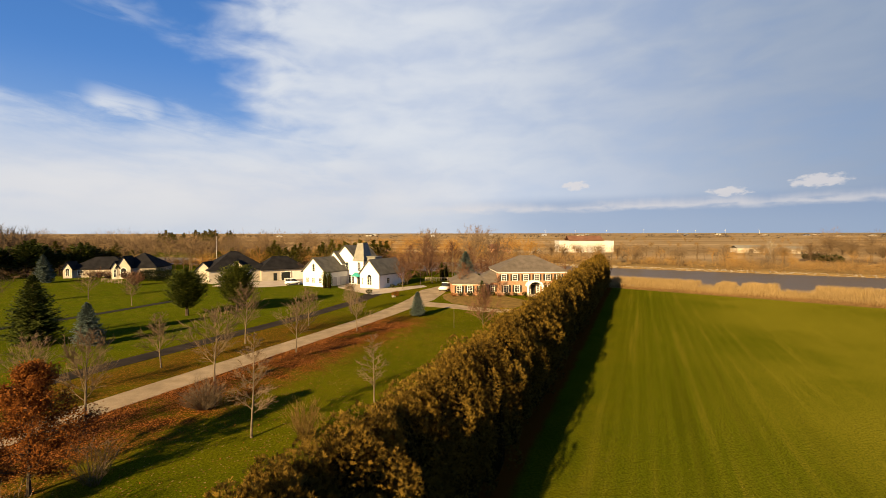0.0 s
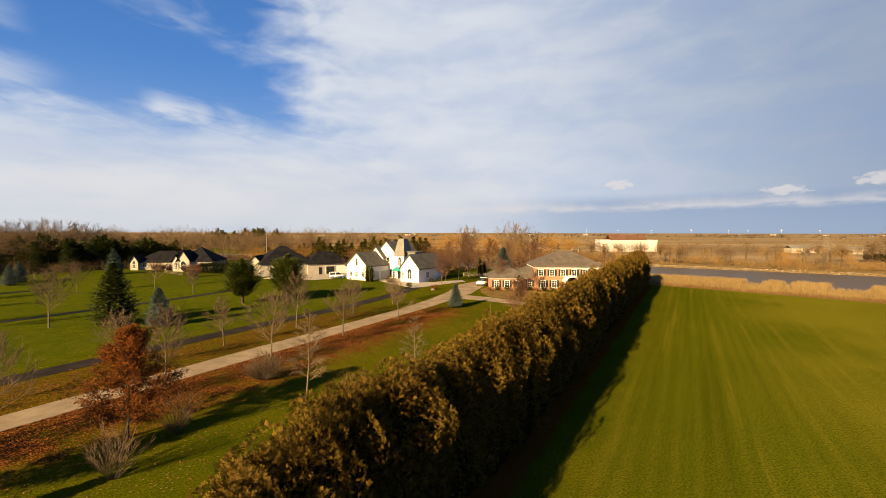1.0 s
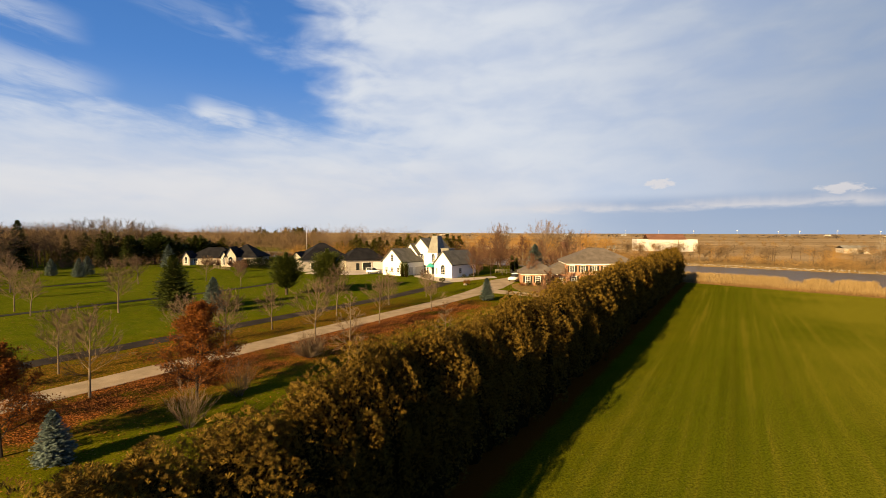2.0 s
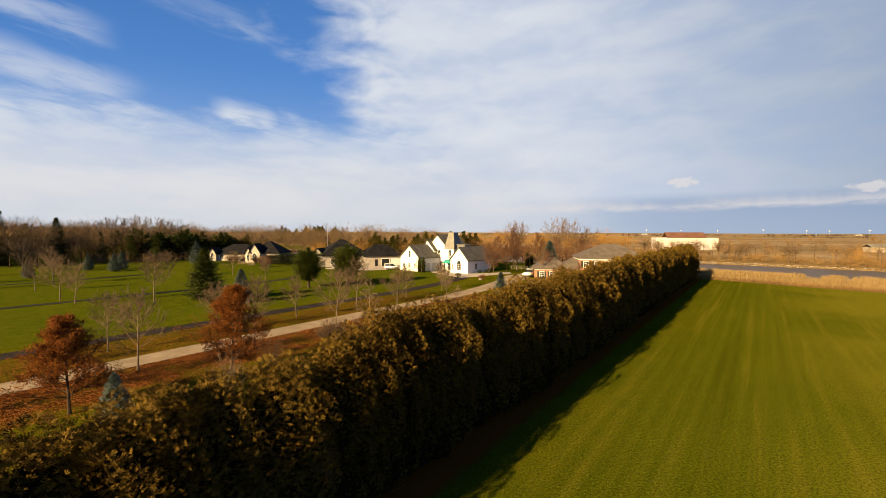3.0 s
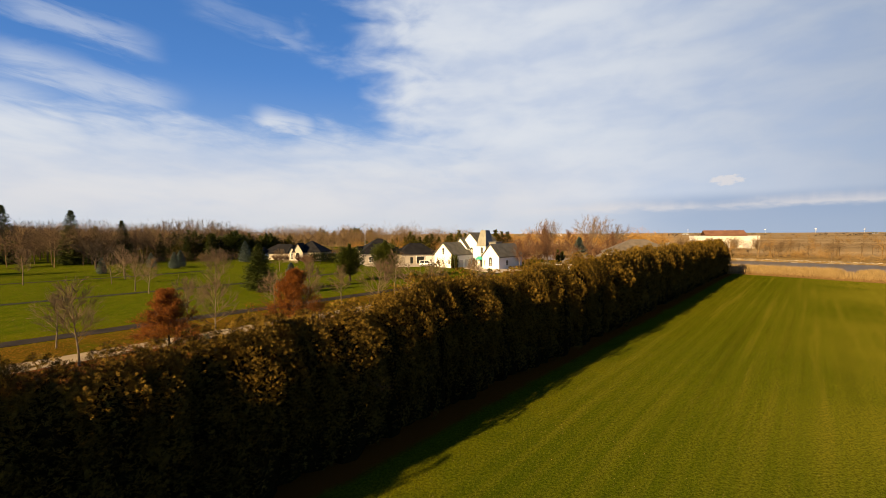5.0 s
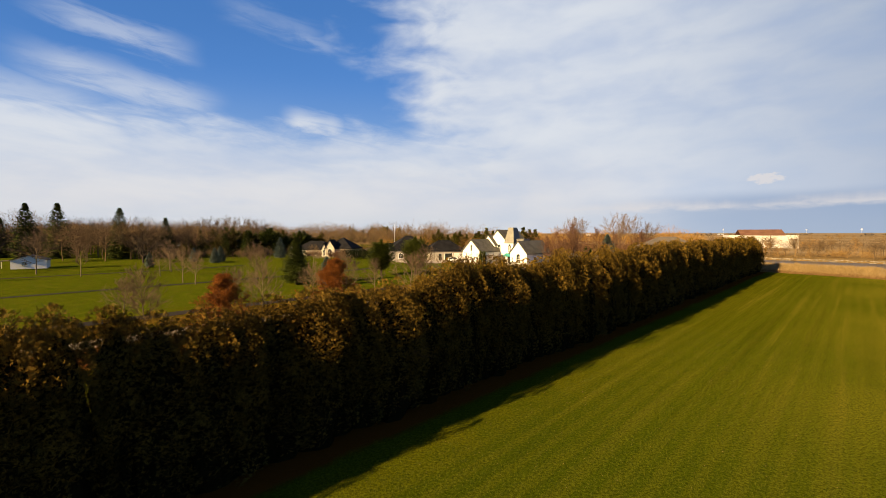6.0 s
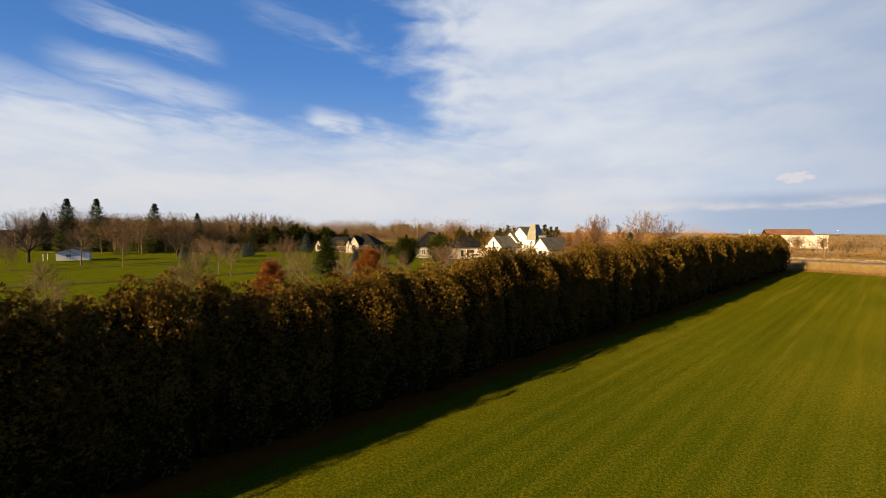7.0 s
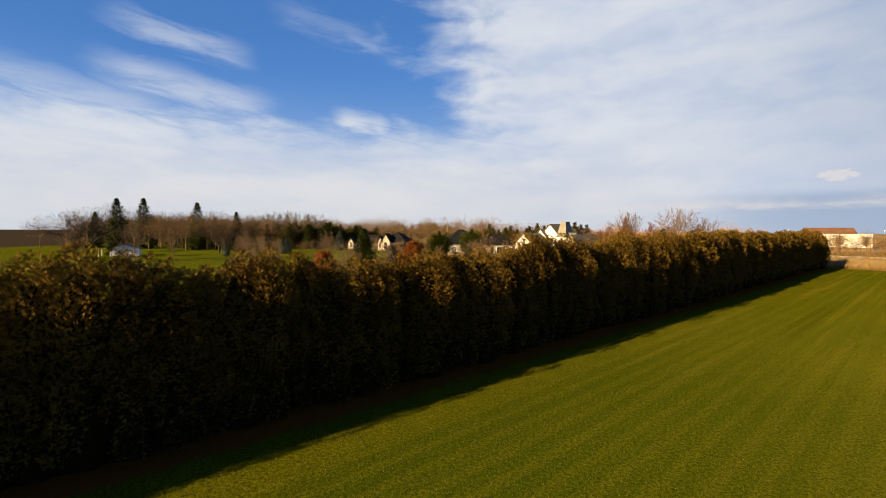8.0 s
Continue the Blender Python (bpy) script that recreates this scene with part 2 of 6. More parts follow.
def ground_material():
    mat, n, b = material("ground_cover", 1.0, 0.0, 0.0)
    p = place_of(n)
    x, y, z = n.split(p)[:3]
    dx, dy = n.m("SUBTRACT", x, OX), n.m("SUBTRACT", y, OY)
    a = n.m("ADD", n.m("MULTIPLY", dx, UX), n.m("MULTIPLY", dy, UY))
    c = n.m("SUBTRACT", n.m("MULTIPLY", dx, UY), n.m("MULTIPLY", dy, UX))
    broad = n.noise(p, 0.06, 4)
    mid = n.noise(p, 0.5, 4)
    clump = n.noise(p, 7.0, 4, 0.6)
    tuft = n.noise(p, 19.0, 3, 0.65)
    blade = n.noise(p, 60.0, 3, 0.7)
    lawn = n.mix(n.ramp(n.m("ADD", n.m("MULTIPLY", broad, 0.6), n.m("MULTIPLY", mid, 0.4)), 0.35, 0.66), (0.066, 0.079, 0.003), (0.114, 0.104, 0.005))
    lawn = n.mix(n.ramp(c, -43.0, -54.0, 0.0, 0.7), lawn, n.mix(n.ramp(mid, 0.35, 0.65), (0.052, 0.084, 0.004), (0.086, 0.104, 0.006)))
    # mowing lines of the open lawn on the right
    streak = n.noise(n.xyz(n.m("MULTIPLY", c, 0.75), n.m("MULTIPLY", a, 0.018), 2.0), 1.0, 4, 0.65)
    fade = n.ramp(c, 4.5, 8.0)
    # mower's passes, and greener grass towards the near end with dimmer light painted in
    passes = n.m("SINE", n.m("ADD", n.m("MULTIPLY", c, 5.0), n.m("MULTIPLY", mid, 2.0)))
    near_dim = n.ramp(n.m("ADD", a, n.m("MULTIPLY", n.m("SUBTRACT", broad, 0.5), 14.0)), 26.0, -14.0, 0.0, 0.78)
    worn = n.m("MULTIPLY", n.ramp(c, 10.0, 30.0), n.ramp(broad, 0.15, 0.6))
    lawn = n.mix(n.ramp(c, 3.0, 12.0, 0.0, 0.75), lawn, (0.084, 0.100, 0.004))
    lawn = n.mix(n.m("MULTIPLY", fade, n.ramp(streak, 0.50, 0.66, 0.0, 0.50)), lawn, (0.204, 0.168, 0.018))
    lawn = n.mix(n.m("MULTIPLY", fade, n.ramp(streak, 0.48, 0.32, 0.0, 0.55)), lawn, (0.05, 0.058, 0.002))
    lawn = n.mix(n.m("MULTIPLY", worn, 0.8), lawn, (0.22, 0.195, 0.018))
    lawn = n.mix(n.m("MULTIPLY", fade, near_dim), lawn, (0.038, 0.060, 0.003))
    lawn = n.mix(n.m("MULTIPLY", fade, n.ramp(passes, -0.3, 0.9, 0.0, 0.20)), lawn, (0.162, 0.144, 0.012))
    grain = n.m("ADD", n.m("MULTIPLY", clump, 0.36), n.m("ADD", n.m("MULTIPLY", tuft, 0.34), n.m("MULTIPLY", blade, 0.30)))
    lawn = n.mix(n.ramp(grain, 0.42, 0.57, 0.80, 0.0), lawn, (0.0168, 0.0216, 0.0018))
    lawn = n.mix(n.ramp(grain, 0.53, 0.66, 0.0, 0.6), lawn, (0.162, 0.15, 0.021))
    cell = n.add("ShaderNodeTexVoronoi")
    n.put(cell.inputs["Vector"], p)
    cell.inputs["Scale"].default_value = 8.0
    tone = n.split(cell.outputs["Color"])
    core = n.ramp(cell.outputs["Distance"], 0.55, 0.40)
    stray = n.m("MULTIPLY", n.m("MULTIPLY", n.ramp(tone[1], 0.93, 0.95), core), n.ramp(c, 2.0, -2.0))
    lawn = n.mix(stray, lawn, n.mix(tone[0], (0.096, 0.045, 0.0132), (0.216, 0.15, 0.06)))
    # fallen leaves beside the drive
    near = n.m("MULTIPLY", n.ramp(n.m("ADD", c, n.m("MULTIPLY", n.m("SUBTRACT", mid, 0.5), 9.0)), -20.5, -26.0), n.ramp(c, -33.5, -31.0))
    near = n.m("MULTIPLY", near, n.ramp(a, 74.0, 58.0))
    verge = n.m("MULTIPLY", n.ramp(n.m("ABSOLUTE", n.m("ADD", c, n.m("ADD", 38.5, n.m("MULTIPLY", n.m("SUBTRACT", mid, 0.5), 5.0)))), 6.5, 3.0), n.ramp(a, 70.0, 50.0, 0.0, 0.55))
    near = n.m("MAXIMUM", near, verge)
    litter = n.mix(n.ramp(n.m("MULTIPLY", tone[0], n.ramp(cell.outputs["Distance"], 0.75, 0.25)), 0.05, 0.75), (0.045, 0.016, 0.005), (0.27, 0.095, 0.024))
    patch = n.ramp(n.m("ADD", n.m("MULTIPLY", clump, 0.5), n.m("MULTIPLY", n.noise(p, 0.22, 3), 0.6)), 0.40, 0.54)
    col = n.mix(n.m("MULTIPLY", near, n.m("MULTIPLY", patch, 1.0)), lawn, litter)
    # bare earth and needles under the hedge
    under = n.m("MULTIPLY", n.ramp(n.m("ADD", c, n.m("MULTIPLY", n.m("SUBTRACT", mid, 0.5), 1.2)), 3.0, 2.2), n.ramp(c, -2.6, -1.6))
    under = n.m("MULTIPLY", under, n.ramp(a, 127.0, 124.0))
    col = n.mix(under, col, n.mix(n.ramp(blade, 0.3, 0.7), (0.045, 0.0132, 0.0018), (0.144, 0.048, 0.0072)))
    # rough ground by the river, fields across it
    shore = n.m("ADD", n.m("MULTIPLY", n.m("SUBTRACT", x, 49.0), 0.668), n.m("MULTIPLY", n.m("SUBTRACT", y, 115.0), 0.744))
    rough = n.m("MULTIPLY", n.ramp(n.m("ADD", shore, n.m("MULTIPLY", n.m("SUBTRACT", mid, 0.5), 2.5)), 0.4, 1.8), n.ramp(x, 30.0, 42.0))
    straw = n.mix(n.ramp(clump, 0.35, 0.65), (0.084, 0.045, 0.015), (0.252, 0.162, 0.06))
    col = n.mix(rough, col, straw)
    far = n.ramp(n.m("ADD", n.m("MULTIPLY", x, 0.555), n.m("ADD", n.m("MULTIPLY", y, 0.83), n.m("MULTIPLY", mid, 6.0))), 176.0, 182.0)
    strips = n.noise(n.xyz(n.m("MULTIPLY", x, 0.0020), n.m("MULTIPLY", y, 0.011), 0.0), 1.0, 5, 0.6)
    field = n.mix(n.ramp(strips, 0.34, 0.66), (0.15, 0.108, 0.062), (0.34, 0.255, 0.150))
    field = n.mix(n.ramp(strips, 0.60, 0.74, 0.0, 0.3), field, (0.17, 0.125, 0.06))
    field = n.mix(n.ramp(clump, 0.3, 0.7, 0.0, 0.3), field, (0.19, 0.12, 0.05))
    over = n.m("ADD", n.m("MULTIPLY", x, 0.555), n.m("MULTIPLY", y, 0.83))
    field = n.mix(n.ramp(n.m("ADD", over, n.m("MULTIPLY", broad, 30.0)), 290.0, 240.0), field, n.mix(mid, (0.10, 0.064, 0.026), (0.27, 0.185, 0.080)))
    col = n.mix(far, col, field)
    ploughed = n.m("MULTIPLY", n.ramp(n.m("ADD", x, n.m("MULTIPLY", mid, 6.0)), -255.0, -268.0), n.ramp(n.m("ADD", y, n.m("MULTIPLY", x, 0.55)), 12.0, -4.0))
    col = n.mix(ploughed, col, n.mix(mid, (0.022, 0.018, 0.014), (0.042, 0.034, 0.026)))
    n.link(col, b.inputs["Base Color"])
    bump(n, b, blade, 0.2, 0.012)
    return mat


GROUND = ground_material()
GRAVEL = mottled("pale_gravel", (0.185, 0.142, 0.092), (0.30, 0.235, 0.16), 0.5, 16, 0.95, relief=0.4)
ASPHALT = mottled("old_asphalt", (0.012, 0.009, 0.006), (0.032, 0.025, 0.018), 0.4, 20, 0.9, relief=0.3)
CONCRETE = mottled("pale_concrete", (0.30, 0.255, 0.21), (0.40, 0.35, 0.295), 0.4, 9, 0.9)
BARK = mottled("grey_bark", (0.063, 0.048, 0.033), (0.174, 0.135, 0.096), 2.0, 18, 0.9, varied=0.3)
TWIG = mottled("grey_brown_twigs", (0.072, 0.0492, 0.03), (0.171, 0.12, 0.075), 1.2, 9, 0.9, varied=0.3)
DARK_STRIP = mottled("dark_strip", (0.010, 0.010, 0.007), (0.022, 0.020, 0.014), 0.4, 12, 0.9)
DARK_BARK = mottled("dark_bark", (0.027, 0.0198, 0.0144), (0.066, 0.051, 0.036), 2.0, 18, 0.9, varied=0.2)
RED_TWIG = mottled("reddish_twigs", (0.06, 0.03, 0.018), (0.15, 0.081, 0.048), 1.5, 10, 0.9, varied=0.4)
OCHRE_TWIG = mottled("ochre_twigs", (0.075, 0.045, 0.014), (0.17, 0.105, 0.032), 1.2, 9, 0.9)
GOLD_TWIG = mottled("golden_willow_twigs", (0.15, 0.078, 0.021), (0.3, 0.168, 0.045), 0.3, 3, 0.9, varied=0.3)
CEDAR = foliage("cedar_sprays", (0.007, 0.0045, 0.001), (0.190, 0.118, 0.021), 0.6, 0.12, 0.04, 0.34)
# near-black colour stands in for the shade deep inside the foliage
CEDAR_INNER_SHADE = mottled("cedar_inner_shade", (0.004, 0.003, 0.001), (0.014, 0.010, 0.003), 2, 14, 1.0, 0.0, 0.02)
SPRUCE = foliage("green_needles", (0.013, 0.024, 0.006), (0.075, 0.088, 0.020), 0.65, 0.2, 0.1)
BLUE_SPRUCE = foliage("blue_needles", (0.040, 0.062, 0.056), (0.15, 0.19, 0.17), 0.65, 0.2, 0.1)
PINE = foliage("pine_needles", (0.020, 0.034, 0.006), (0.105, 0.115, 0.022), 0.65, 0.2, 0.1)
OAK_LEAF = foliage("russet_leaves", (0.080, 0.024, 0.006), (0.215, 0.078, 0.018), 0.7, 0.2, 0.3)
LITTER = foliage("fallen_leaves", (0.085, 0.030, 0.009), (0.27, 0.11, 0.035), 0.8, 0.0, 0.0)
GRASS = foliage("grass_blades", (0.018, 0.03, 0.0024), (0.114, 0.117, 0.0132), 0.7, 0.0, 0.2)
CEDAR_GREEN = foliage("garden_cedar_needles", (0.018, 0.0288, 0.0048), (0.078, 0.093, 0.018), 0.65, 0.2, 0.1)
BANK_STONE = mottled("earthy_stone", (0.10, 0.082, 0.060), (0.30, 0.255, 0.195), 1.0, 8, 0.9)
OLIVE = foliage("olive_needles", (0.034, 0.036, 0.006), (0.135, 0.118, 0.021), 0.65, 0.3, 0.15)
REED = foliage("dry_reeds", (0.15, 0.098, 0.042), (0.33, 0.235, 0.11), 0.9, 0.1, 0.2, 0.28)
SCRUB = foliage("dry_scrub", (0.070, 0.042, 0.017), (0.25, 0.155, 0.062), 0.9, 0.2, 0.1)
HORIZON_WOOD = foliage("distant_wood", (0.022, 0.020, 0.019), (0.065, 0.054, 0.045), 0.95, 0.2, 0.0, 0.25)
WOOD_FAR = foliage("bare_wood", (0.040, 0.028, 0.017), (0.150, 0.102, 0.058), 0.95, 0.3, 0.0, 0.25)
YEW = foliage("dark_yew_needles", (0.004, 0.006, 0.003), (0.020, 0.024, 0.009), 0.7, 0.2, 0.0)
SHRUB = foliage("shrub_leaves", (0.012, 0.0168, 0.0048), (0.042, 0.042, 0.012), 0.7, 0.3, 0.1)
STONE = mottled("pale_stone", (0.12, 0.102, 0.078), (0.252, 0.222, 0.18), 1.0, 8, 0.9, varied=0.4)
WHITE = mottled("white_siding", (0.62, 0.61, 0.585), (0.70, 0.69, 0.665), 0.4, 8, 0.6)
PANEL = mottled("pale_grey_door_paint", (0.40, 0.39, 0.37), (0.47, 0.46, 0.44), 1, 8, 0.6)
CREAM = mottled("cream_render", (0.30, 0.265, 0.215), (0.40, 0.36, 0.30), 0.4, 8, 0.85)
TRIM = mottled("white_trim", (0.72, 0.70, 0.66), (0.82, 0.80, 0.76), 1, 10, 0.5)
SHINGLE = mottled("grey_shingles", (0.070, 0.067, 0.058), (0.125, 0.118, 0.10), 0.7, 9, 0.9, relief=0.5, dist=0.03)
PALE_ROOF = mottled("pale_shingles", (0.144, 0.138, 0.12), (0.204, 0.198, 0.174), 0.7, 9, 0.85)
BROWN_ROOF = mottled("brown_shingles", (0.075, 0.063, 0.052), (0.125, 0.105, 0.088), 0.7, 9, 0.9, relief=0.5, dist=0.03)
DARK_ROOF = mottled("charcoal_shingles", (0.006, 0.006, 0.007), (0.016, 0.0155, 0.017), 0.7, 9, 0.9)
RUST_ROOF = mottled("rust_red_roof", (0.105, 0.052, 0.034), (0.165, 0.085, 0.055), 0.2, 3, 0.85)
SHUTTER = mottled("dark_shutters", (0.012, 0.014, 0.013), (0.03, 0.032, 0.03), 2, 12, 0.5)
TEAL = mottled("teal_canvas", (0.02, 0.20, 0.19), (0.04, 0.30, 0.28), 1, 10, 0.8)
CAR_WHITE, _n, _b = material("white_car_paint", 0.25, 0.0, 0.5)
_b.inputs["Base Color"].default_value = (0.72, 0.72, 0.70, 1)
TYRE = mottled("tyre_rubber", (0.012, 0.012, 0.012), (0.03, 0.03, 0.03), 3, 20, 0.9)
GLASS, _n, _b = material("window_glass", 0.08, 0.0, 0.6)
_b.inputs["Base Color"].default_value = (0.018, 0.022, 0.026, 1)
METAL = mottled("grey_metal", (0.35, 0.35, 0.35), (0.5, 0.5, 0.5), 2, 10, 0.45, 0.6)


def brick_material():
    mat, n, b = material("orange_brick", 0.9, 0.0, 0.1)
    p = object_place(n)
    x, y, z = n.split(p)[:3]
    t = n.add("ShaderNodeTexBrick")
    n.put(t.inputs["Vector"], n.xyz(n.m("ADD", x, y), z, 0.0))
    t.inputs["Scale"].default_value = 1.0
    t.inputs["Brick Width"].default_value = 0.22
    t.inputs["Row Height"].default_value = 0.075
    t.inputs["Mortar Size"].default_value = 0.008
    t.inputs["Color1"].default_value = (0.276, 0.12, 0.06, 1)
    t.inputs["Color2"].default_value = (0.36, 0.18, 0.096, 1)
    t.inputs["Mortar"].default_value = (0.27, 0.228, 0.186, 1)
    stain = n.noise(p, 0.8, 3)
    n.link(n.mix(n.ramp(stain, 0.4, 0.7, 0.0, 0.35), t.outputs[0], (0.312, 0.174, 0.108)), b.inputs["Base Color"])
    return mat


BRICK = brick_material()


def water_material():
    mat, n, b = material("river_water", 0.38, 0.0, 0.06)
    b.inputs["Base Color"].default_value = (0.085, 0.066, 0.040, 1)
    bump(n, b, n.noise(place_of(n), 0.9, 4, 0.6), 0.5, 0.12)
    return mat


WATER = water_material()


# ---- building blocks ----
def part(name, bm, mat, parent=None, label="", smooth_faces=False):
    """Links a bmesh, or a pair of lists of points and faces, as one mesh object under its thing."""
    mesh = bpy.data.meshes.new(name)
    if isinstance(bm, tuple):
        mesh.from_pydata(bm[0], [], bm[1])
    else:
        bm.to_mesh(mesh)
        bm.free()
    mesh.materials.append(mat)
    if smooth_faces:
        mesh.polygons.foreach_set("use_smooth", [True] * len(mesh.polygons))
    ob = new(name, mesh)
    ob.parent = parent
    if label:
        tagged(ob, label)
    return ob


def thing(name, label, category, m=None, group="", kind=""):
    ob = new(name)
    ob.empty_display_size = 0.5
    if m is not None:
        ob.matrix_basis = m
    return tagged(ob, label, category, group, kind)


def box(bm, x0, x1, y0, y1, z0, z1, bevel=0.0):
    vs = [bm.verts.new((x, y, z)) for z in (z0, z1) for y in (y0, y1) for x in (x0, x1)]
    fs = [(0, 2, 3, 1), (4, 5, 7, 6), (0, 1, 5, 4), (2, 6, 7, 3), (0, 4, 6, 2), (1, 3, 7, 5)]
    faces = [bm.faces.new([vs[i] for i in f]) for f in fs]
    if bevel:
        edges = list({e for f in faces for e in f.edges})
        bmesh.ops.bevel(bm, geom=edges, offset=bevel, segments=1, affect="EDGES")
    return bm


def one_box(*args, bevel=0.0):
    return box(bmesh.new(), *args, bevel=bevel)


def prism(points, depth):
    """A solid from a closed outline in x and z, reaching from y = 0 to depth."""
    bm = bmesh.new()
    a = [bm.verts.new((x, 0, z)) for x, z in points]
    b = [bm.verts.new((x, depth, z)) for x, z in points]
    bm.faces.new(a)
    bm.faces.new(b[::-1])
    k = len(points)
    for i in range(k):
        bm.faces.new((a[i], b[i], b[(i + 1) % k], a[(i + 1) % k]))
    bmesh.ops.recalc_face_normals(bm, faces=bm.faces)
    return bm


def slab(corners, thick):
    """A flat piece with thickness from corner points, thickened downwards."""
    bm = bmesh.new()
    top = [bm.verts.new(q) for q in corners]
    low = [bm.verts.new((q[0], q[1], q[2] - thick)) for q in corners]
    bm.faces.new(top)
    bm.faces.new(low[::-1])
    k = len(corners)
    for i in range(k):
        bm.faces.new((top[i], low[i], low[(i + 1) % k], top[(i + 1) % k]))
    bmesh.ops.recalc_face_normals(bm, faces=bm.faces)
    return bm


def moved(bm, m):
    bmesh.ops.transform(bm, matrix=m, verts=bm.verts)
    return bm


class Mesh:
    """Points and faces gathered for from_pydata."""

    def __init__(self):
        self.v, self.f = [], []

    def poly(self, pts):
        k = len(self.v)
        self.v.extend(pts)
        self.f.append(tuple(range(k, k + len(pts))))

    def tube(self, pts, radii, sides):
        k0 = len(self.v)
        for i, (p, r) in enumerate(zip(pts, radii)):
            d = (pts[min(i + 1, len(pts) - 1)] - pts[max(i - 1, 0)])
            d = d.normalized() if d.length > 1e-6 else Vector((0, 0, 1))
            s = d.cross(Vector((0.31, 0.95, 0.1))).normalized()
            q = d.cross(s)
            for j in range(sides):
                w = 2 * math.pi * j / sides
                self.v.append(tuple(p + (s * math.cos(w) + q * math.sin(w)) * r))
        for i in range(len(pts) - 1):
            for j in range(sides):
                u0, u1 = k0 + i * sides + j, k0 + i * sides + (j + 1) % sides
                self.f.append((u0, u1, u1 + sides, u0 + sides))

    def ribbon(self, p, q, r, rng):
        """A thin tapered twig from p to q."""
        s = (q - p).cross(Vector((rng.uniform(-1, 1), rng.uniform(-1, 1), rng.uniform(-1, 1))))
        s = s.normalized() * r
        m = p.lerp(q, 0.6) + Vector((rng.uniform(-1, 1), rng.uniform(-1, 1), rng.uniform(-0.2, 1))) * (q - p).length * 0.06
        self.poly([tuple(p - s), tuple(p + s), tuple(m + s * 0.8), tuple(q), tuple(m - s * 0.8)])

    def data(self):
        return (self.v, self.f)


# ---- ground, drives, river ----
def spaced(lo, hi, step, reach):
    lines = list(np.arange(lo, hi + step, step))
    d, left, right = step, [lo], [lines[-1]]
    while right[-1] < reach:
        d *= 1.35
        left.insert(0, left[0] - d)
        right.append(right[-1] + d)
    return left[:-1] + lines + right[1:]


def sheet(name, xs, ys, height, mat):
    gx, gy = np.meshgrid(xs, ys)
    zz = height(gx, gy)
    verts = np.stack([gx, gy, zz], -1).reshape(-1, 3).tolist()
    w = len(xs)
    faces = [(j * w + i, j * w + i + 1, (j + 1) * w + i + 1, (j + 1) * w + i) for j in range(len(ys) - 1) for i in range(w - 1)]
    return part(name, (verts, faces), mat, None, "", True)


ground = sheet("ground", spaced(-230, 260, 3.0, 4700), spaced(-60, 300, 3.0, 4700), ground_z, GROUND)
tagged(ground, "mown green lawns with leaf litter, brown fields beyond the river", "ground", kind="structure")


def ribbon(name, pts, widths, lift, mat, label, category):
    """A paved strip with a little thickness that follows the ground."""
    fine, wide = [], []
    for (p, q, w0, w1) in zip(pts, pts[1:], widths, widths[1:]):
        steps = max(2, int(math.dist(p, q) / 2.0))
        for i in range(steps):
            k = i / steps
            fine.append((p[0] + (q[0] - p[0]) * k, p[1] + (q[1] - p[1]) * k))
            wide.append(w0 + (w1 - w0) * k)
    fine.append(pts[-1])
    wide.append(widths[-1])
    verts, faces = [], []
    rng = random.Random(5)
    for i, (p, w) in enumerate(zip(fine, wide)):
        a, b = fine[max(i - 1, 0)], fine[min(i + 1, len(fine) - 1)]
        d = Vector((b[0] - a[0], b[1] - a[1])).normalized()
        for s, z in ((-1, -0.1), (-1, lift), (1, lift), (1, -0.1)):
            k = w / 2 + rng.uniform(-0.07, 0.07)
            x, y = p[0] - d.y * k * s, p[1] + d.x * k * s
            verts.append((x, y, gz(x, y) + z))
    for i in range(len(fine) - 1):
        for j in range(3):
            faces.append((4 * i + j, 4 * i + j + 1, 4 * i + j + 5, 4 * i + j + 4))
    ob = part(name, (verts, faces), mat)
    return tagged(ob, label, category, kind="structure")


ribbon("driveway", [at(-60, -32.7), at(0, -32.7), at(58, -32.8), at(72, -33.2), at(84, -33.8), at(96, -36.5), at(106, -36.0)],
       [3.5, 3.5, 3.6, 4.2, 5.5, 6.5, 6.0], 0.03, GRAVEL, "long pale gravel driveway across the lawn", "driveway")
ribbon("side_path", [at(79, -31.0), at(79, -25), at(77.5, -17), at(79.5, -9)], [4.5, 4.0, 3.4, 3.0], 0.036, GRAVEL,
       "pale gravel loop in front of the brick house", "driveway")
ribbon("path_dark", [at(-60, -44.8), at(0, -44.8), at(60, -44.8), at(76, -45.2), at(86, -47.0)], [2.9, 2.9, 2.9, 3.0, 4.0], 0.03, ASPHALT,
       "narrow worn asphalt drive between lawns", "driveway")

# narrow near-black strips laid along the left lawn
ribbon("path_west", [at(-60, -81.5), at(0, -81.5), at(62, -81.0)], [1.9, 1.9, 1.9], 0.03, DARK_STRIP, "narrow dark strip across the far lawn", "path")

ribbon("path_shed", [at(-60, -125.0), at(0, -124.0), at(44, -120.0)], [1.8, 1.8, 1.8], 0.03, DARK_STRIP, "narrow dark strip past the white shed", "path")


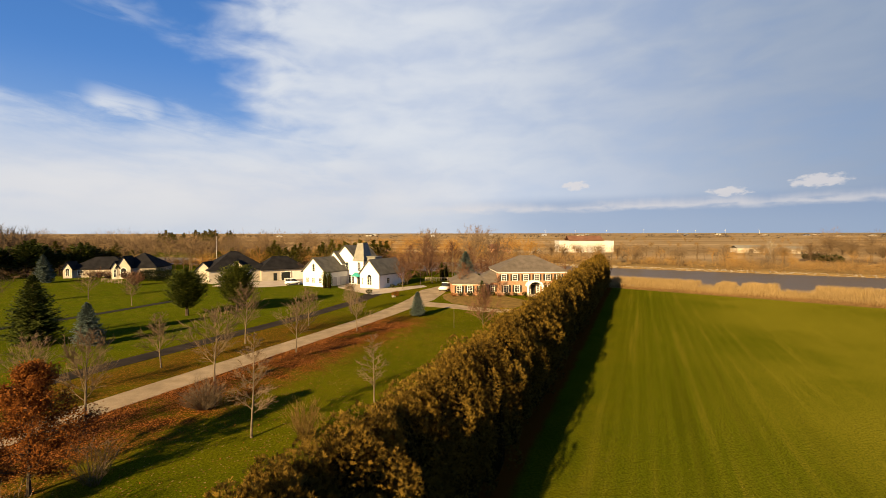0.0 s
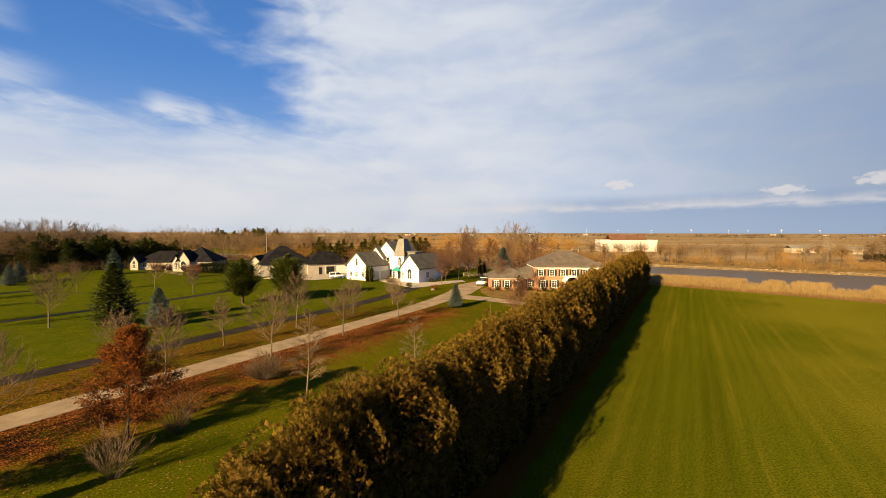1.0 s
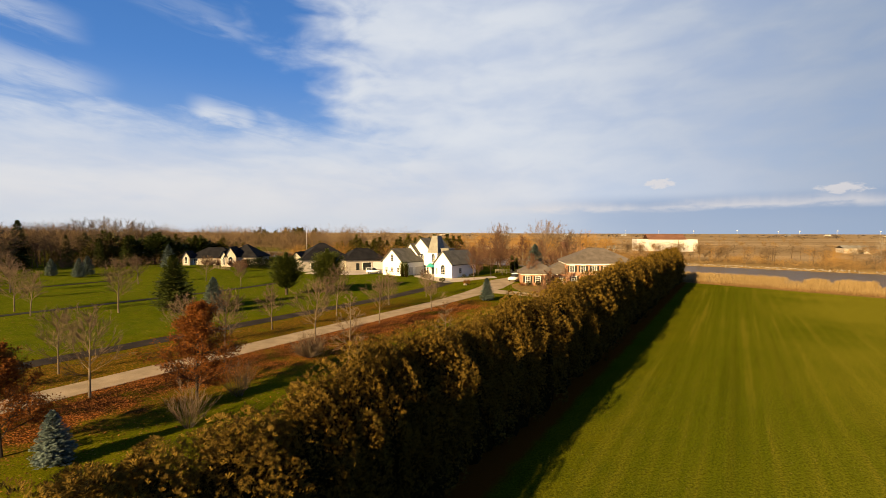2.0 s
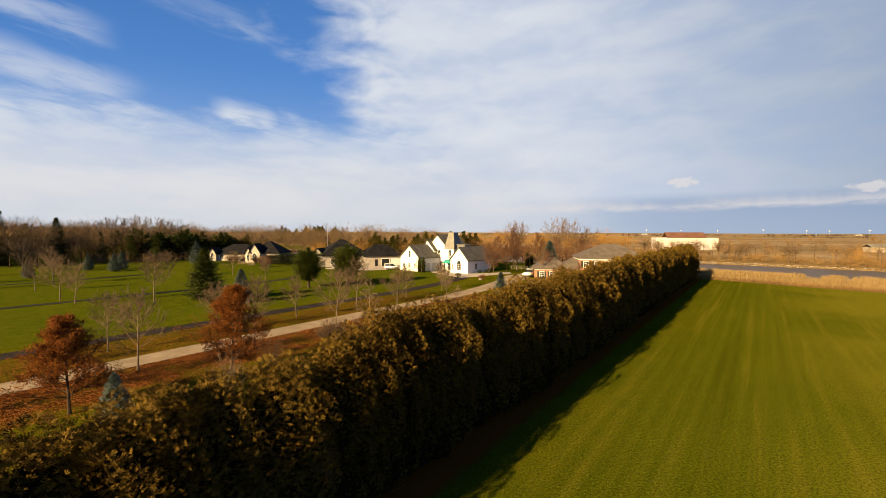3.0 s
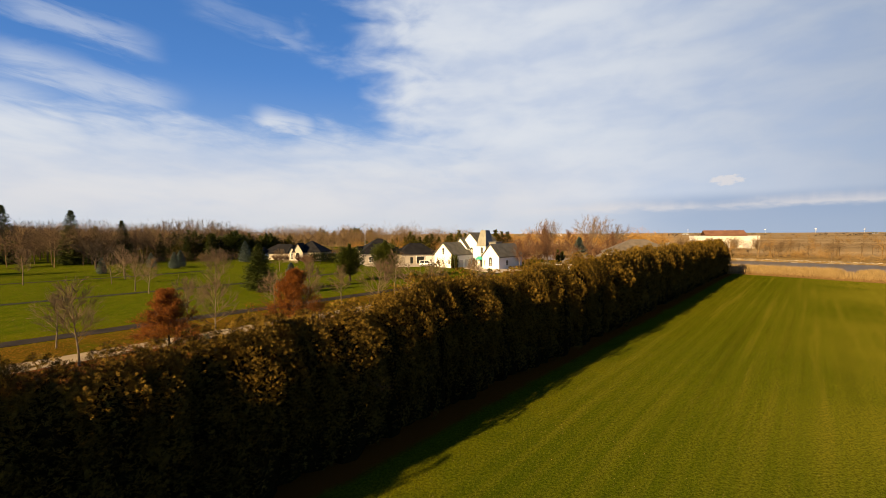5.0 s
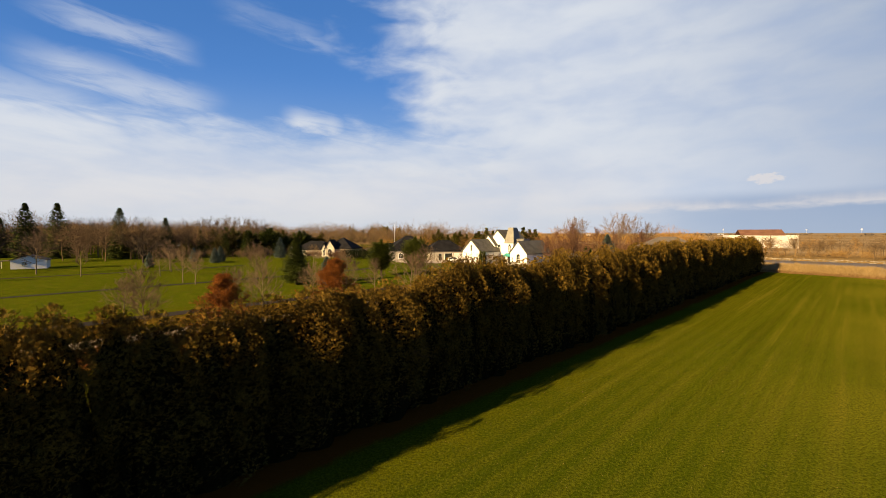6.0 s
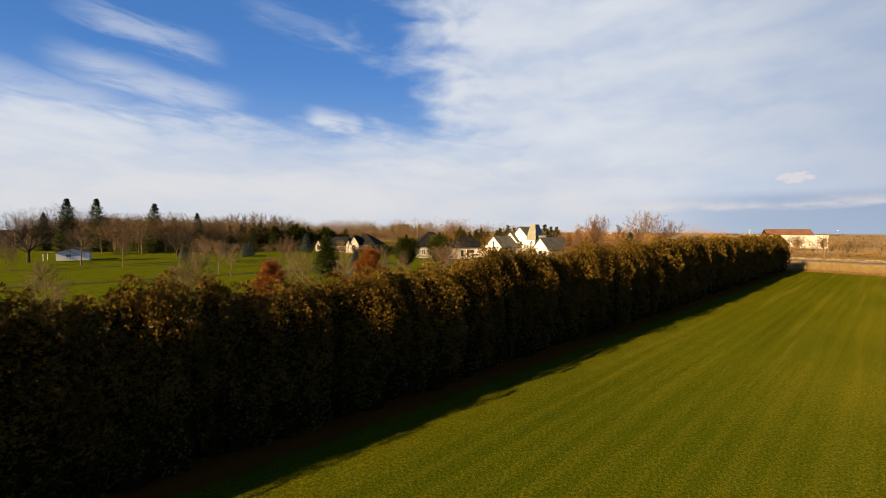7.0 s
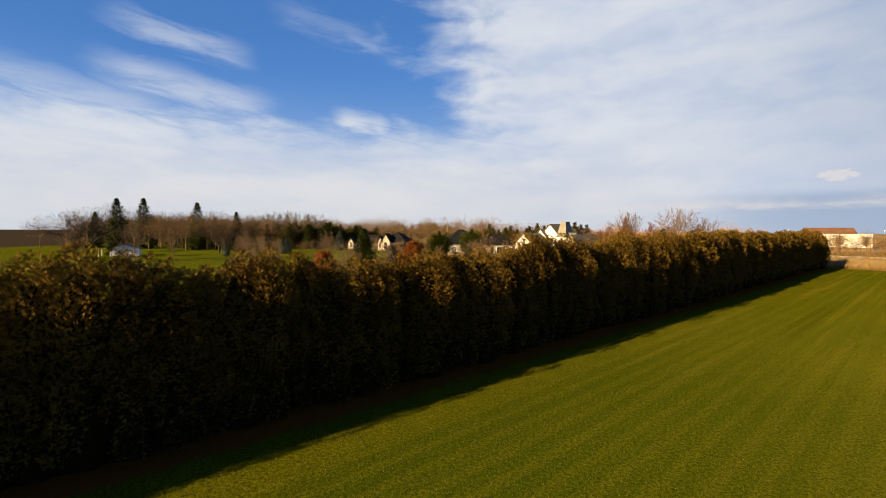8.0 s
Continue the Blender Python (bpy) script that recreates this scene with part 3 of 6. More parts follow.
def paved(name, outline, lift, mat, label):
    bm = bmesh.new()
    top = [bm.verts.new((x, y, gz(x, y) + lift)) for x, y in outline]
    low = [bm.verts.new((x, y, gz(x, y) - 0.1)) for x, y in outline]
    bm.faces.new(top)
    for i in range(len(top)):
        bm.faces.new((top[i], low[i], low[(i + 1) % len(top)], top[(i + 1) % len(top)]))
    bmesh.ops.recalc_face_normals(bm, faces=bm.faces)
    bmesh.ops.triangulate(bm, faces=bm.faces)
    return tagged(part(name, bm, mat), label, "pavement", kind="structure")


paved("forecourt", [at(96, -64.5), at(93, -62), at(87.5, -53), at(85, -46.8), at(90, -44.5), at(97, -43.0), at(103, -41.5), at(106, -44), at(98, -48), at(96, -50), at(98, -57), at(104, -63)],
      0.042, CONCRETE, "pale concrete forecourt of the white house")
paved("forecourt_west", [(-52, 119), (-44, 120), (-36.5, 127), (-40, 140), (-46, 136.5), (-52, 133), (-60, 128), (-60, 122)], 0.042, CONCRETE, "pale concrete forecourt of the dark-roofed house")
paved("mulch_bed", [at(91, -32), at(86, -29.5), at(82, -26), at(80.6, -20), at(81, -13), at(90, -11), at(95, -19), at(92, -28), at(96, -31)], 0.02,
      mottled("brown_mulch", (0.095, 0.062, 0.018), (0.19, 0.125, 0.038), 1.2, 12, 0.95), "brown winter lawn and mulch before the brick house")

water = sheet("water", spaced(-600, 560, 40, 600), spaced(-160, 380, 40, 400), lambda x, y: x * 0 - 1.15, WATER)
tagged(water, "grey calm river reflecting the sky", "river", kind="structure")


# ---- plants ----
def rod(rng, start, way, length, bend, parts, rise=0.0):
    pts, d = [start.copy()], way.normalized()
    for _ in range(parts):
        d = (d + Vector((rng.uniform(-bend, bend), rng.uniform(-bend, bend), rng.uniform(-bend, bend) + rise))).normalized()
        pts.append(pts[-1] + d * (length / parts))
    return pts


def aside(rng, d, angle):
    s = d.cross(Vector((rng.uniform(-1, 1), rng.uniform(-1, 1), rng.uniform(-1, 1)))).normalized()
    return (d * math.cos(angle) + s * math.sin(angle)).normalized()


def bare_tree(seed, height=6.5, spread=1.0, first=0.22, limbs=16, twigs=6, thick=0.085, angle=0.85, rise=0.10, finest=0.009, fringe=8, tips=None, taper=0.72):
    """A leafless tree: trunk and a crown of limbs, boughs and twigs. Returns the two meshes' lists; tips gathers where leaves may sit."""
    rng = random.Random(seed)
    trunk, crown = Mesh(), Mesh()
    spine = rod(rng, Vector((0, 0, -0.1)), Vector((0, 0, 1)), height * 0.97, 0.05, 9, 0.08)
    radii = [thick * (1.25 if i == 0 else 1) * (1 - 0.93 * i / 9) for i in range(10)]
    trunk.tube(spine, radii, 7)
    for i in range(limbs):
        k = first + (0.97 - first) * (i / limbs) ** 0.9
        j = min(int(k * 9), 8)
        p = spine[j].lerp(spine[j + 1], k * 9 - j)
        size = height * 0.46 * spread * (1 - taper * (k - first) / (1 - first)) * rng.uniform(0.75, 1.15)
        w = i * 2.4 + rng.uniform(-0.5, 0.5)
        lean = angle * rng.uniform(0.75, 1.15) * (1 - 0.35 * k)
        d = Vector((math.cos(w) * math.sin(lean), math.sin(w) * math.sin(lean), math.cos(lean)))
        limb = rod(rng, p, d, size, 0.10, 5, rise)
        r0 = max(thick * 0.36 * (1 - 0.6 * k), finest * 2.0)
        crown.tube(limb, [r0 * (1 - 0.78 * q / 5) for q in range(6)], 4)
        for b in range(twigs):
            kk = rng.uniform(0.15, 1.0)
            q = min(int(kk * 5), 4)
            pp = limb[q].lerp(limb[q + 1], kk * 5 - q)
            bd = aside(rng, (limb[q + 1] - limb[q]).normalized(), rng.uniform(0.35, 0.8))
            bl = size * rng.uniform(0.22, 0.48)
            bough = rod(rng, pp, bd, bl, 0.10, 2, rise)
            crown.tube(bough, [finest * 1.8, finest * 1.4, finest * 0.8], 3)
            for _ in range(fringe):
                ks = rng.uniform(0.1, 1.0)
                qq = min(int(ks * 2), 1)
                ps = bough[qq].lerp(bough[qq + 1], ks * 2 - qq)
                td = (aside(rng, bd, rng.uniform(0.3, 0.75)) + Vector((0, 0, rise * 2))).normalized()
                end = ps + td * bl * rng.uniform(0.3, 0.7)
                crown.ribbon(ps, end, finest, rng)
                if tips is not None:
                    tips.append(ps.lerp(end, rng.uniform(0.3, 1.0)))
    return trunk.data(), crown.data()


def old_tree(seed, height=18.0, fork=0.26, limbs=7, lean=0.75, finest=0.03, thick=0.45, depth=3, rise=0.05):
    """An old leafless tree: a short trunk that forks into arching limbs, boughs and fine twigs."""
    rng = random.Random(seed)
    trunk, crown = Mesh(), Mesh()
    spine = rod(rng, Vector((0, 0, -0.2)), Vector((0, 0, 1)), height * (fork + 0.08), 0.05, 4, 0.1)
    trunk.tube(spine, [thick * q for q in (1.35, 1.0, 0.9, 0.8, 0.7)], 8)

    def branch(p, d, length, r, level):
        pts = rod(rng, p, d, length, 0.16, 4, rise)
        if level == 0:
            crown.ribbon(pts[0], pts[2], finest, rng)
            crown.ribbon(pts[2], pts[4], finest * 0.7, rng)
            return
        crown.tube(pts, [max(r * q, finest * 0.9) for q in (1.0, 0.85, 0.7, 0.55, 0.4)], 5 if level == depth else 3)
        for i in range(6 if level > 1 else 7):
            k = rng.uniform(0.25, 1.0) if i else 1.0
            q = min(int(k * 4), 3)
            base = pts[q].lerp(pts[q + 1], k * 4 - q)
            way = aside(rng, (pts[q + 1] - pts[q]).normalized(), rng.uniform(0.3, 0.85))
            branch(base, way, length * rng.uniform(0.38, 0.60), r * 0.5, level - 1)

    for i in range(limbs):
        w = i * 2.4 + rng.uniform(-0.4, 0.4)
        a = lean * (0.25 + 0.75 * (i + 0.5) / limbs) * rng.uniform(0.85, 1.15)
        d = Vector((math.cos(w) * math.sin(a), math.sin(w) * math.sin(a), math.cos(a)))
        base = spine[3].lerp(spine[4], rng.random())
        branch(base, d, height * (1 - fork) * rng.uniform(0.52, 0.64), thick * 0.5, depth)
    return trunk.data(), crown.data()


def leafy_tree(seed, height=7.6):
    """A young oak that keeps its russet leaves."""
    rng = random.Random(seed)
    tips, leaves = [], Mesh()
    trunk, crown = bare_tree(seed, height, 1.02, 0.15, 38, 10, 0.12, 1.32, 0.02, 0.010, 7, tips, 0.90)
    for p in tips:
        for _ in range(10):
            q = p + Vector((rng.gauss(0, 0.17), rng.gauss(0, 0.17), rng.gauss(0, 0.11)))
            leaf(leaves, rng, q, rng.uniform(0.09, 0.16))
    return trunk, crown, leaves.data()


def leaf(mesh, rng, p, size):
    d = Vector((rng.uniform(-1, 1), rng.uniform(-1, 1), rng.uniform(-0.8, 0.5))).normalized()
    s = d.cross(Vector((rng.uniform(-1, 1), rng.uniform(-1, 1), rng.uniform(-1, 1)))).normalized()
    mesh.poly([tuple(p), tuple(p + d * size * 0.5 + s * size * 0.32), tuple(p + d * size), tuple(p + d * size * 0.5 - s * size * 0.32)])


def conifer(seed, height, width, droop=0.25, whorls=24, per=13, fine=1.0, rounded=0.0, bare=0.05):
    """A spruce, fir or pine: tiers of branches hung with needle sprays."""
    rng = random.Random(seed)
    trunk, crown = Mesh(), Mesh()
    trunk.tube([Vector((0, 0, -0.1)), Vector((0, 0, height * 0.5)), Vector((0, 0, height * 0.97))], [width * 0.07, width * 0.045, 0.015], 7)
    for i in range(whorls):
        k = i / (whorls - 1)
        z = height * (bare + (0.96 - bare) * k)
        if rounded:
            reach = width * max(0.12, math.sin(min(1, k * 0.9 + 0.22) * math.pi) ** 0.65)
        else:
            reach = width * (1 - k) ** 0.75 * (0.8 + 0.2 * min(1, k * 5)) + 0.05 * width
        for j in range(per):
            w = rng.uniform(0, 6.283)
            ln = reach * rng.uniform(0.62, 1.1)
            tilt = -droop + (0.9 + droop) * k ** 2 + rng.uniform(-0.16, 0.16) + rounded * 0.3
            d = Vector((math.cos(w), math.sin(w), tilt)).normalized()
            p0 = Vector((0, 0, z + rng.uniform(-0.5, 0.5) * height / whorls))
            s = Vector((-math.sin(w), math.cos(w), 0))
            steps = max(3, int(ln / (0.24 * fine)))
            for q in range(steps):
                f = (q + 0.6) / steps
                if f < 0.22:
                    continue
                p = p0 + d * ln * f + Vector((0, 0, 0.10 * ln * f * f))
                for side in (-1, 1):
                    e = (d * 0.75 + s * side * rng.uniform(0.35, 0.9) + Vector((0, 0, rng.uniform(-0.45, 0.25)))).normalized()
                    size = (0.26 + 0.34 * ln / max(width, 0.5) * (1.15 - f)) * fine * rng.uniform(0.7, 1.2)
                    t = e.cross(Vector((rng.uniform(-.4, .4), rng.uniform(-.4, .4), 1))).normalized() * size * 0.36
                    crown.poly([tuple(p), tuple(p + e * size * 0.55 + t), tuple(p + e * size), tuple(p + e * size * 0.55 - t)])
    return trunk.data(), crown.data()


def cedar(seed, height=8.0, width=1.75, sprays=1900, large=1.0, plumes=38, open_faces=False):
    """A tall hedge cedar: a core coloured as deep inner shade and upright flame-shaped plumes of small fans of scale
    leaves.
    """
    rng = random.Random(seed)
    core, crown = Mesh(), Mesh()
    rings, sides = 11, 10

    def reach(k):
        return width * (0.84 + 0.16 * math.sin(min(1, k * 2.4) * 1.57)) * max(0.0, 1 - k ** 3.4) ** 0.62

    # lumpy core shell; its colour carries the shade behind the sprays
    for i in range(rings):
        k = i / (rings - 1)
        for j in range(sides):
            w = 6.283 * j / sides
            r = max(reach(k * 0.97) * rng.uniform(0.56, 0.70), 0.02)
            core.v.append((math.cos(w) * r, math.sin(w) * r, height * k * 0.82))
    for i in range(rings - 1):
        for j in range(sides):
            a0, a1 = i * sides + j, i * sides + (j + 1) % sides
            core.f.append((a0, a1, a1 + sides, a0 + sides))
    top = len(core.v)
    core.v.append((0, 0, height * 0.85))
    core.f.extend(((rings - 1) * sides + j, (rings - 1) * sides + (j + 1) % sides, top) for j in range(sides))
    for i in range(plumes):
        k = 0.80 * (i / plumes) ** 0.7
        w = i * 2.399 + rng.uniform(-0.4, 0.4)
        if open_faces and k < 0.6:
            w -= 0.36 * math.sin(2 * w)
        out = Vector((math.cos(w), math.sin(w), 0))
        length = height * rng.uniform(0.18, 0.30) * (1.0 if k < 0.7 else 0.72)
        fat = width * rng.uniform(0.27, 0.44)
        root = out * reach(k) * rng.uniform(0.46, 0.86) * (1.0 if k < 0.6 else 0.72) + Vector((0, 0, height * k))
        axis = (Vector((0, 0, 1)) + out * rng.uniform(-0.05, 0.20) + Vector((rng.uniform(-.12, .12), rng.uniform(-.12, .12), 0))).normalized()
        if k > 0.6:
            axis = (axis - out * 0.28).normalized()
        side = axis.cross(out).normalized()
        front = side.cross(axis)
        for _ in range(int(sprays / plumes * rng.uniform(0.85, 1.15))):
            s = rng.random() ** 0.9
            turn = rng.gauss(0, 1.15 if k < 0.6 else 2.4)
            ring = math.sin(math.pi * min(1.0, 0.10 + 0.90 * s) ** 0.8) ** 0.7
            face = front * math.cos(turn) + side * math.sin(turn)
            p = root + axis * length * s + face * fat * ring * rng.uniform(0.70, 1.10)
            d = (axis * rng.uniform(0.35, 1.1) + face * rng.uniform(0.3, 0.9) + Vector((rng.uniform(-.35, .35), rng.uniform(-.35, .35), rng.uniform(-.3, .2)))).normalized()
            flat = d.cross(face + Vector((rng.uniform(-.8, .8), rng.uniform(-.8, .8), rng.uniform(-.4, .4)))).normalized()
            size = rng.uniform(0.09, 0.19) * large
            first = len(crown.v)
            crown.v.append(tuple(p))
            for f in (-0.55, 0.0, 0.55):
                e = (d + flat * f).normalized()
                edge = (flat - d * f * 0.6).normalized() * size * 0.14
                tip = p + e * size * (1.25 - 0.3 * abs(f)) * rng.uniform(0.75, 1.15) + Vector((0, 0, -0.10 * size))
                q = len(crown.v)
                crown.v.extend((tuple(tip - edge), tuple(tip + edge)))
                crown.f.append((first, q, q + 1))
    return core.data(), crown.data()


def shrub(seed, height, width, count, size, upright=0.3):
    """A clipped or loose leafy shrub: a few stems and many small leaves."""
    rng = random.Random(seed)
    stems, leaves = Mesh(), Mesh()
    for _ in range(7):
        w = rng.uniform(0, 6.283)
        stems.tube([Vector((0, 0, -0.05)), Vector((math.cos(w) * width * 0.3, math.sin(w) * width * 0.3, height * 0.7))], [0.025, 0.01], 4)
    for _ in range(count):
        d = Vector((rng.gauss(0, 1), rng.gauss(0, 1), rng.gauss(0, 1))).normalized()
        r = rng.uniform(0.6, 1.0) * (0.85 + 0.3 * noise.noise(d * 2 + Vector((seed, 0, 0))))
        leaf(leaves, rng, Vector((d.x * width * r, d.y * width * r, height * (0.5 + 0.5 * d.z * r))), size * rng.uniform(0.7, 1.3))
    return stems.data(), leaves.data()


def stems_shrub(seed, height, spread, stems, finest=0.009, sprigs=14):
    """A leafless many-stemmed shrub; spread is how far its outer stems lean, in radians."""
    rng = random.Random(seed)
    low, top = Mesh(), Mesh()
    for i in range(stems):
        w = rng.uniform(0, 6.283)
        lean = spread * rng.random() ** 0.6
        d = Vector((math.cos(w) * math.sin(lean), math.sin(w) * math.sin(lean), math.cos(lean)))
        base = Vector((math.cos(w) * 0.18, math.sin(w) * 0.18, -0.05))
        ln = height * rng.uniform(0.72, 1.05) * (1 - 0.22 * lean / max(spread, 0.1))
        main = rod(rng, base, d, ln, 0.12, 4, 0.05)
        low.tube(main, [finest * 2.0, finest * 1.7, finest * 1.4, finest, finest * 0.6], 3)
        for _ in range(sprigs):
            kk = rng.uniform(0.2, 1.0)
            q = min(int(kk * 4), 3)
            pp = main[q].lerp(main[q + 1], kk * 4 - q)
            td = aside(rng, (main[q + 1] - main[q]).normalized(), rng.uniform(0.2, 0.7))
            top.ribbon(pp, pp + td * ln * rng.uniform(0.12, 0.32), finest, rng)
    return low.data(), top.data()


def plant(name, label, category, pieces, x, y, turn=0.0, scale=1.0, group="", kind=""):
    """pieces: (part name, mesh lists, material)."""
    ob = thing(name, label, category, pose(x, y, gz(x, y), 0, 0, turn) @ Matrix.Scale(scale, 4), group, kind)
    for pname, data, mat in pieces:
        part(pname, data, mat, ob)
    return ob


def again(ob, x, y, turn=0.0, scale=1.0, tall=1.0, label="", group=""):
    """Another plant of the same make elsewhere."""
    made = copy_thing(ob, pose(x, y, gz(x, y), 0, 0, turn))
    made.scale = (scale, scale, scale * tall)
    return tagged(made, label, group=group)


# ---- the tall cedar hedge ----
# height of its top along its length
HEDGE_AT = (-46, -26, -24.5, -22, -19, -17, -14.5, -12.3, -9.5, -7.8, -5.5, -3.5, -2, 0, 4.6, 8, 11, 17, 29, 50, 124)
HEDGE_TOP = (7.6, 7.4, 8.1, 7.9, 7.6, 8.1, 7.7, 7.0, 7.8, 7.3, 7.1, 7.5, 7.7, 7.3, 8.6, 8.1, 7.9, 8.2, 8.3, 8.6, 8.6)


def build_hedge():
    rng = random.Random(11)
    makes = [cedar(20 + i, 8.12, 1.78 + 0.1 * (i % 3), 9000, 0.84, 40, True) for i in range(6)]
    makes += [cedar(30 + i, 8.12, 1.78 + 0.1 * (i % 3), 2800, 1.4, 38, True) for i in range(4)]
    a, firsts = -46.0, {}
    face = math.degrees(math.atan2(-UX, UY))     # across the hedge
    while a < 124.0:
        x, y = at(a, rng.uniform(-0.4, 0.4))
        size = rng.uniform(0.80, 1.13)
        tall = float(np.interp(a, HEDGE_AT, HEDGE_TOP)) / 7.65 * rng.uniform(0.93, 1.05)
        if a > 121:
            tall *= 0.94
        v = rng.randrange(6) if a < 34 else 6 + rng.randrange(4)
        if v not in firsts:
            firsts[v] = plant("cedar_tree", "tall golden-green cedar grown into the long hedge", "tree",
                              [("core", makes[v][0], CEDAR_INNER_SHADE), ("foliage", makes[v][1], CEDAR)], x, y, face + rng.choice((0, 180)) + rng.uniform(-25, 25), 1.0, "cedars of the hedge")
            firsts[v].scale = (size, size, tall)
        else:
            made = again(firsts[v], x, y, face + rng.choice((0, 180)) + rng.uniform(-25, 25))
            made.scale = (size, size, tall)
        a += rng.uniform(1.3, 1.72)


build_hedge()

# ---- trees of the lawns ----
TREES = []
for i in range(6):
    t, c = bare_tree(40 + i, 6.6, 1.0 + 0.10 * (i % 3), 0.27 + 0.03 * (i % 2), 26, 11, 0.10, 1.22 - 0.12 * (i % 2), 0.075, 0.0075, 9)
    TREES.append((t, c))
SEEN = {}


def bare(v, x, y, height, turn, label, group=""):
    if v not in SEEN:
        SEEN[v] = plant("bare_tree", label, "tree", [("trunk", TREES[v][0], BARK), ("crown", TREES[v][1], TWIG)], x, y, turn, 1.0, group)
        SEEN[v].scale = (height / 6.6,) * 3
        return SEEN[v]
    return again(SEEN[v], x, y, turn, height / 6.6, 1.0, label, group)


NEAR_ROW = [(53.0, 5.8), (39.8, 6.3), (27.9, 6.9), (16.3, 7.1), (5.1, 6.7), (-6.3, 6.6), (-18.0, 6.5)]
for i, (a, h) in enumerate(NEAR_ROW):
    bare(i % 6, *at(a, -29.6), h, 67 * i, "leafless young grey-barked tree in leaf litter beside the gravel drive", "trees along the drive")
FAR_ROW = [(65.0, 5.4), (53.3, 5.9), (40.6, 7.2), (28.9, 5.8), (17.4, 5.6), (6.1, 5.6), (-6.0, 5.4)]
for i, (a, h) in enumerate(FAR_ROW):
    bare((i + 3) % 6, *at(a, -38.8), h, 41 * i + 20, "leafless young tree on the grass between two drives", "trees between the drives")
LAWN = [(-62.1, 58.3, 8.0), (-104, 76.3, 8.2), (-73.2, 54.1, 6.3), (-130.9, 61.2, 10.5), (-114, 60.3, 7.9), (-79.2, 56.7, 7.0), (-123.7, 42.3, 5.0),
        (-111, 82.1, 6.8), (-62.1, 92.6, 5.2), (-96, 66, 6.4), (-88, 92, 6.5), (-76, 100, 6.0), (-145, 52, 7.0)]
for i, (x, y, h) in enumerate(LAWN):
    bare((i * 5 + 1) % 6, x, y, h, 83 * i, "leafless tree standing alone on the mown lawn", "trees on the lawn")

t, c = bare_tree(77, 6.6, 0.5, 0.24, 26, 12, 0.07, 1.3, -0.01, 0.006, 10)
SLIM = plant("slim_tree", "slender leafless tree with a pale straight trunk beside the hedge", "tree", [("trunk", t, BARK), ("crown", c, TWIG)], *at(19.8, -16.4), 30, 1.22)
again(SLIM, *at(29.2, -11.9), 140, 0.95, 1.0)
t, c, l = leafy_tree(5)
OAK = plant("oak_tree", "young oak still covered in russet brown leaves", "tree", [("trunk", t, DARK_BARK), ("crown", c, DARK_BARK), ("foliage", l, OAK_LEAF)], *at(9.4, -22.3), 0, 1.0, "russet oaks")
again(OAK, *at(-1.8, -22.6), 130, 0.88, 1.0)

lo, hi_ = stems_shrub(3, 2.7, 1.15, 150, 0.008, 20)
plant("bare_shrub", "round leafless twiggy shrub among fallen leaves", "shrub", [("stem_base", lo, BARK), ("twig_crown", hi_, TWIG)], *at(22.3, -24.2))
lo, hi_ = stems_shrub(4, 3.1, 0.9, 40, 0.0065, 22)
MULTI = plant("multi_stem_shrub", "leafless pale many-stemmed shrub near the hedge", "shrub", [("stem_base", lo, BARK), ("twig_crown", hi_, TWIG)], *at(6.2, -17.6))
again(MULTI, *at(11.5, -20.0), 80, 0.9, 1.0)
lo, hi_ = stems_shrub(6, 3.2, 0.6, 70, 0.007, 18)
plant("golden_shrub", "upright golden-twigged leafless shrub behind the hedge", "shrub", [("stem_base", lo, OCHRE_TWIG), ("twig_crown", hi_, OCHRE_TWIG)], *at(21.0, -12.5), 0, 0.95)
t, c = bare_tree(97, 6.2, 1.15, 0.05, 40, 13, 0.06, 0.95, 0.06, 0.011, 10)
plant("large_shrub", "large airy leafless grey-brown shrub on the gravel loop's edge", "shrub", [("stem_base", t, BARK), ("twig_crown", c, RED_TWIG)], *at(63.6, -13.3))

# conifers of the lawns
t, c = conifer(1, 9.2, 3.7, -0.15, 36, 30, 1.1)
plant("fir_tree", "broad dark green fir tree on the lawn", "tree", [("trunk", t, DARK_BARK), ("foliage", c, SPRUCE)], -54.3, 60.7)
t, c = conifer(2, 5.7, 2.05, -0.05, 36, 30, 0.78)
BLUE = plant("blue_spruce", "blue-grey spruce with branches to the ground", "tree", [("trunk", t, DARK_BARK), ("foliage", c, BLUE_SPRUCE)], -47.3, 60.5, 0, 1.0, "blue spruces")
again(BLUE, -4.7, 80.0, 50, 0.76, 1.0, "small blue-grey spruce on the lawn beside the gravel drive")
for i, (x, y, s) in enumerate(((-111.5, 131.9, 1.4), (-114.4, 102.2, 0.9), (-124.6, 103.7, 0.85), (-117, 107.4, 0.95), (-123, 86, 0.8), (6.8, 120.5, 1.6))):
    again(BLUE, x, y, 70 * i, s, 1.0)
again(BLUE, *at(-0.5, -19.0), 20, 0.54, 1.0, "small blue-grey spruce close behind the hedge")
t, c = conifer(3, 8.4, 4.2, -0.25, 28, 36, 0.95, 1.0, 0.14)
PINE_T = plant("pine_tree", "broad rounded dark pine with a short trunk", "tree", [("trunk", t, DARK_BARK), ("foliage", c, PINE)], -45.7, 82.0, 0, 1.0, "rounded pines")
again(PINE_T, -38.2, 85.2, 130, 1.0, 1.08)
t, c = conifer(5, 20.0, 5.6, 0.3, 36, 26, 2.1)
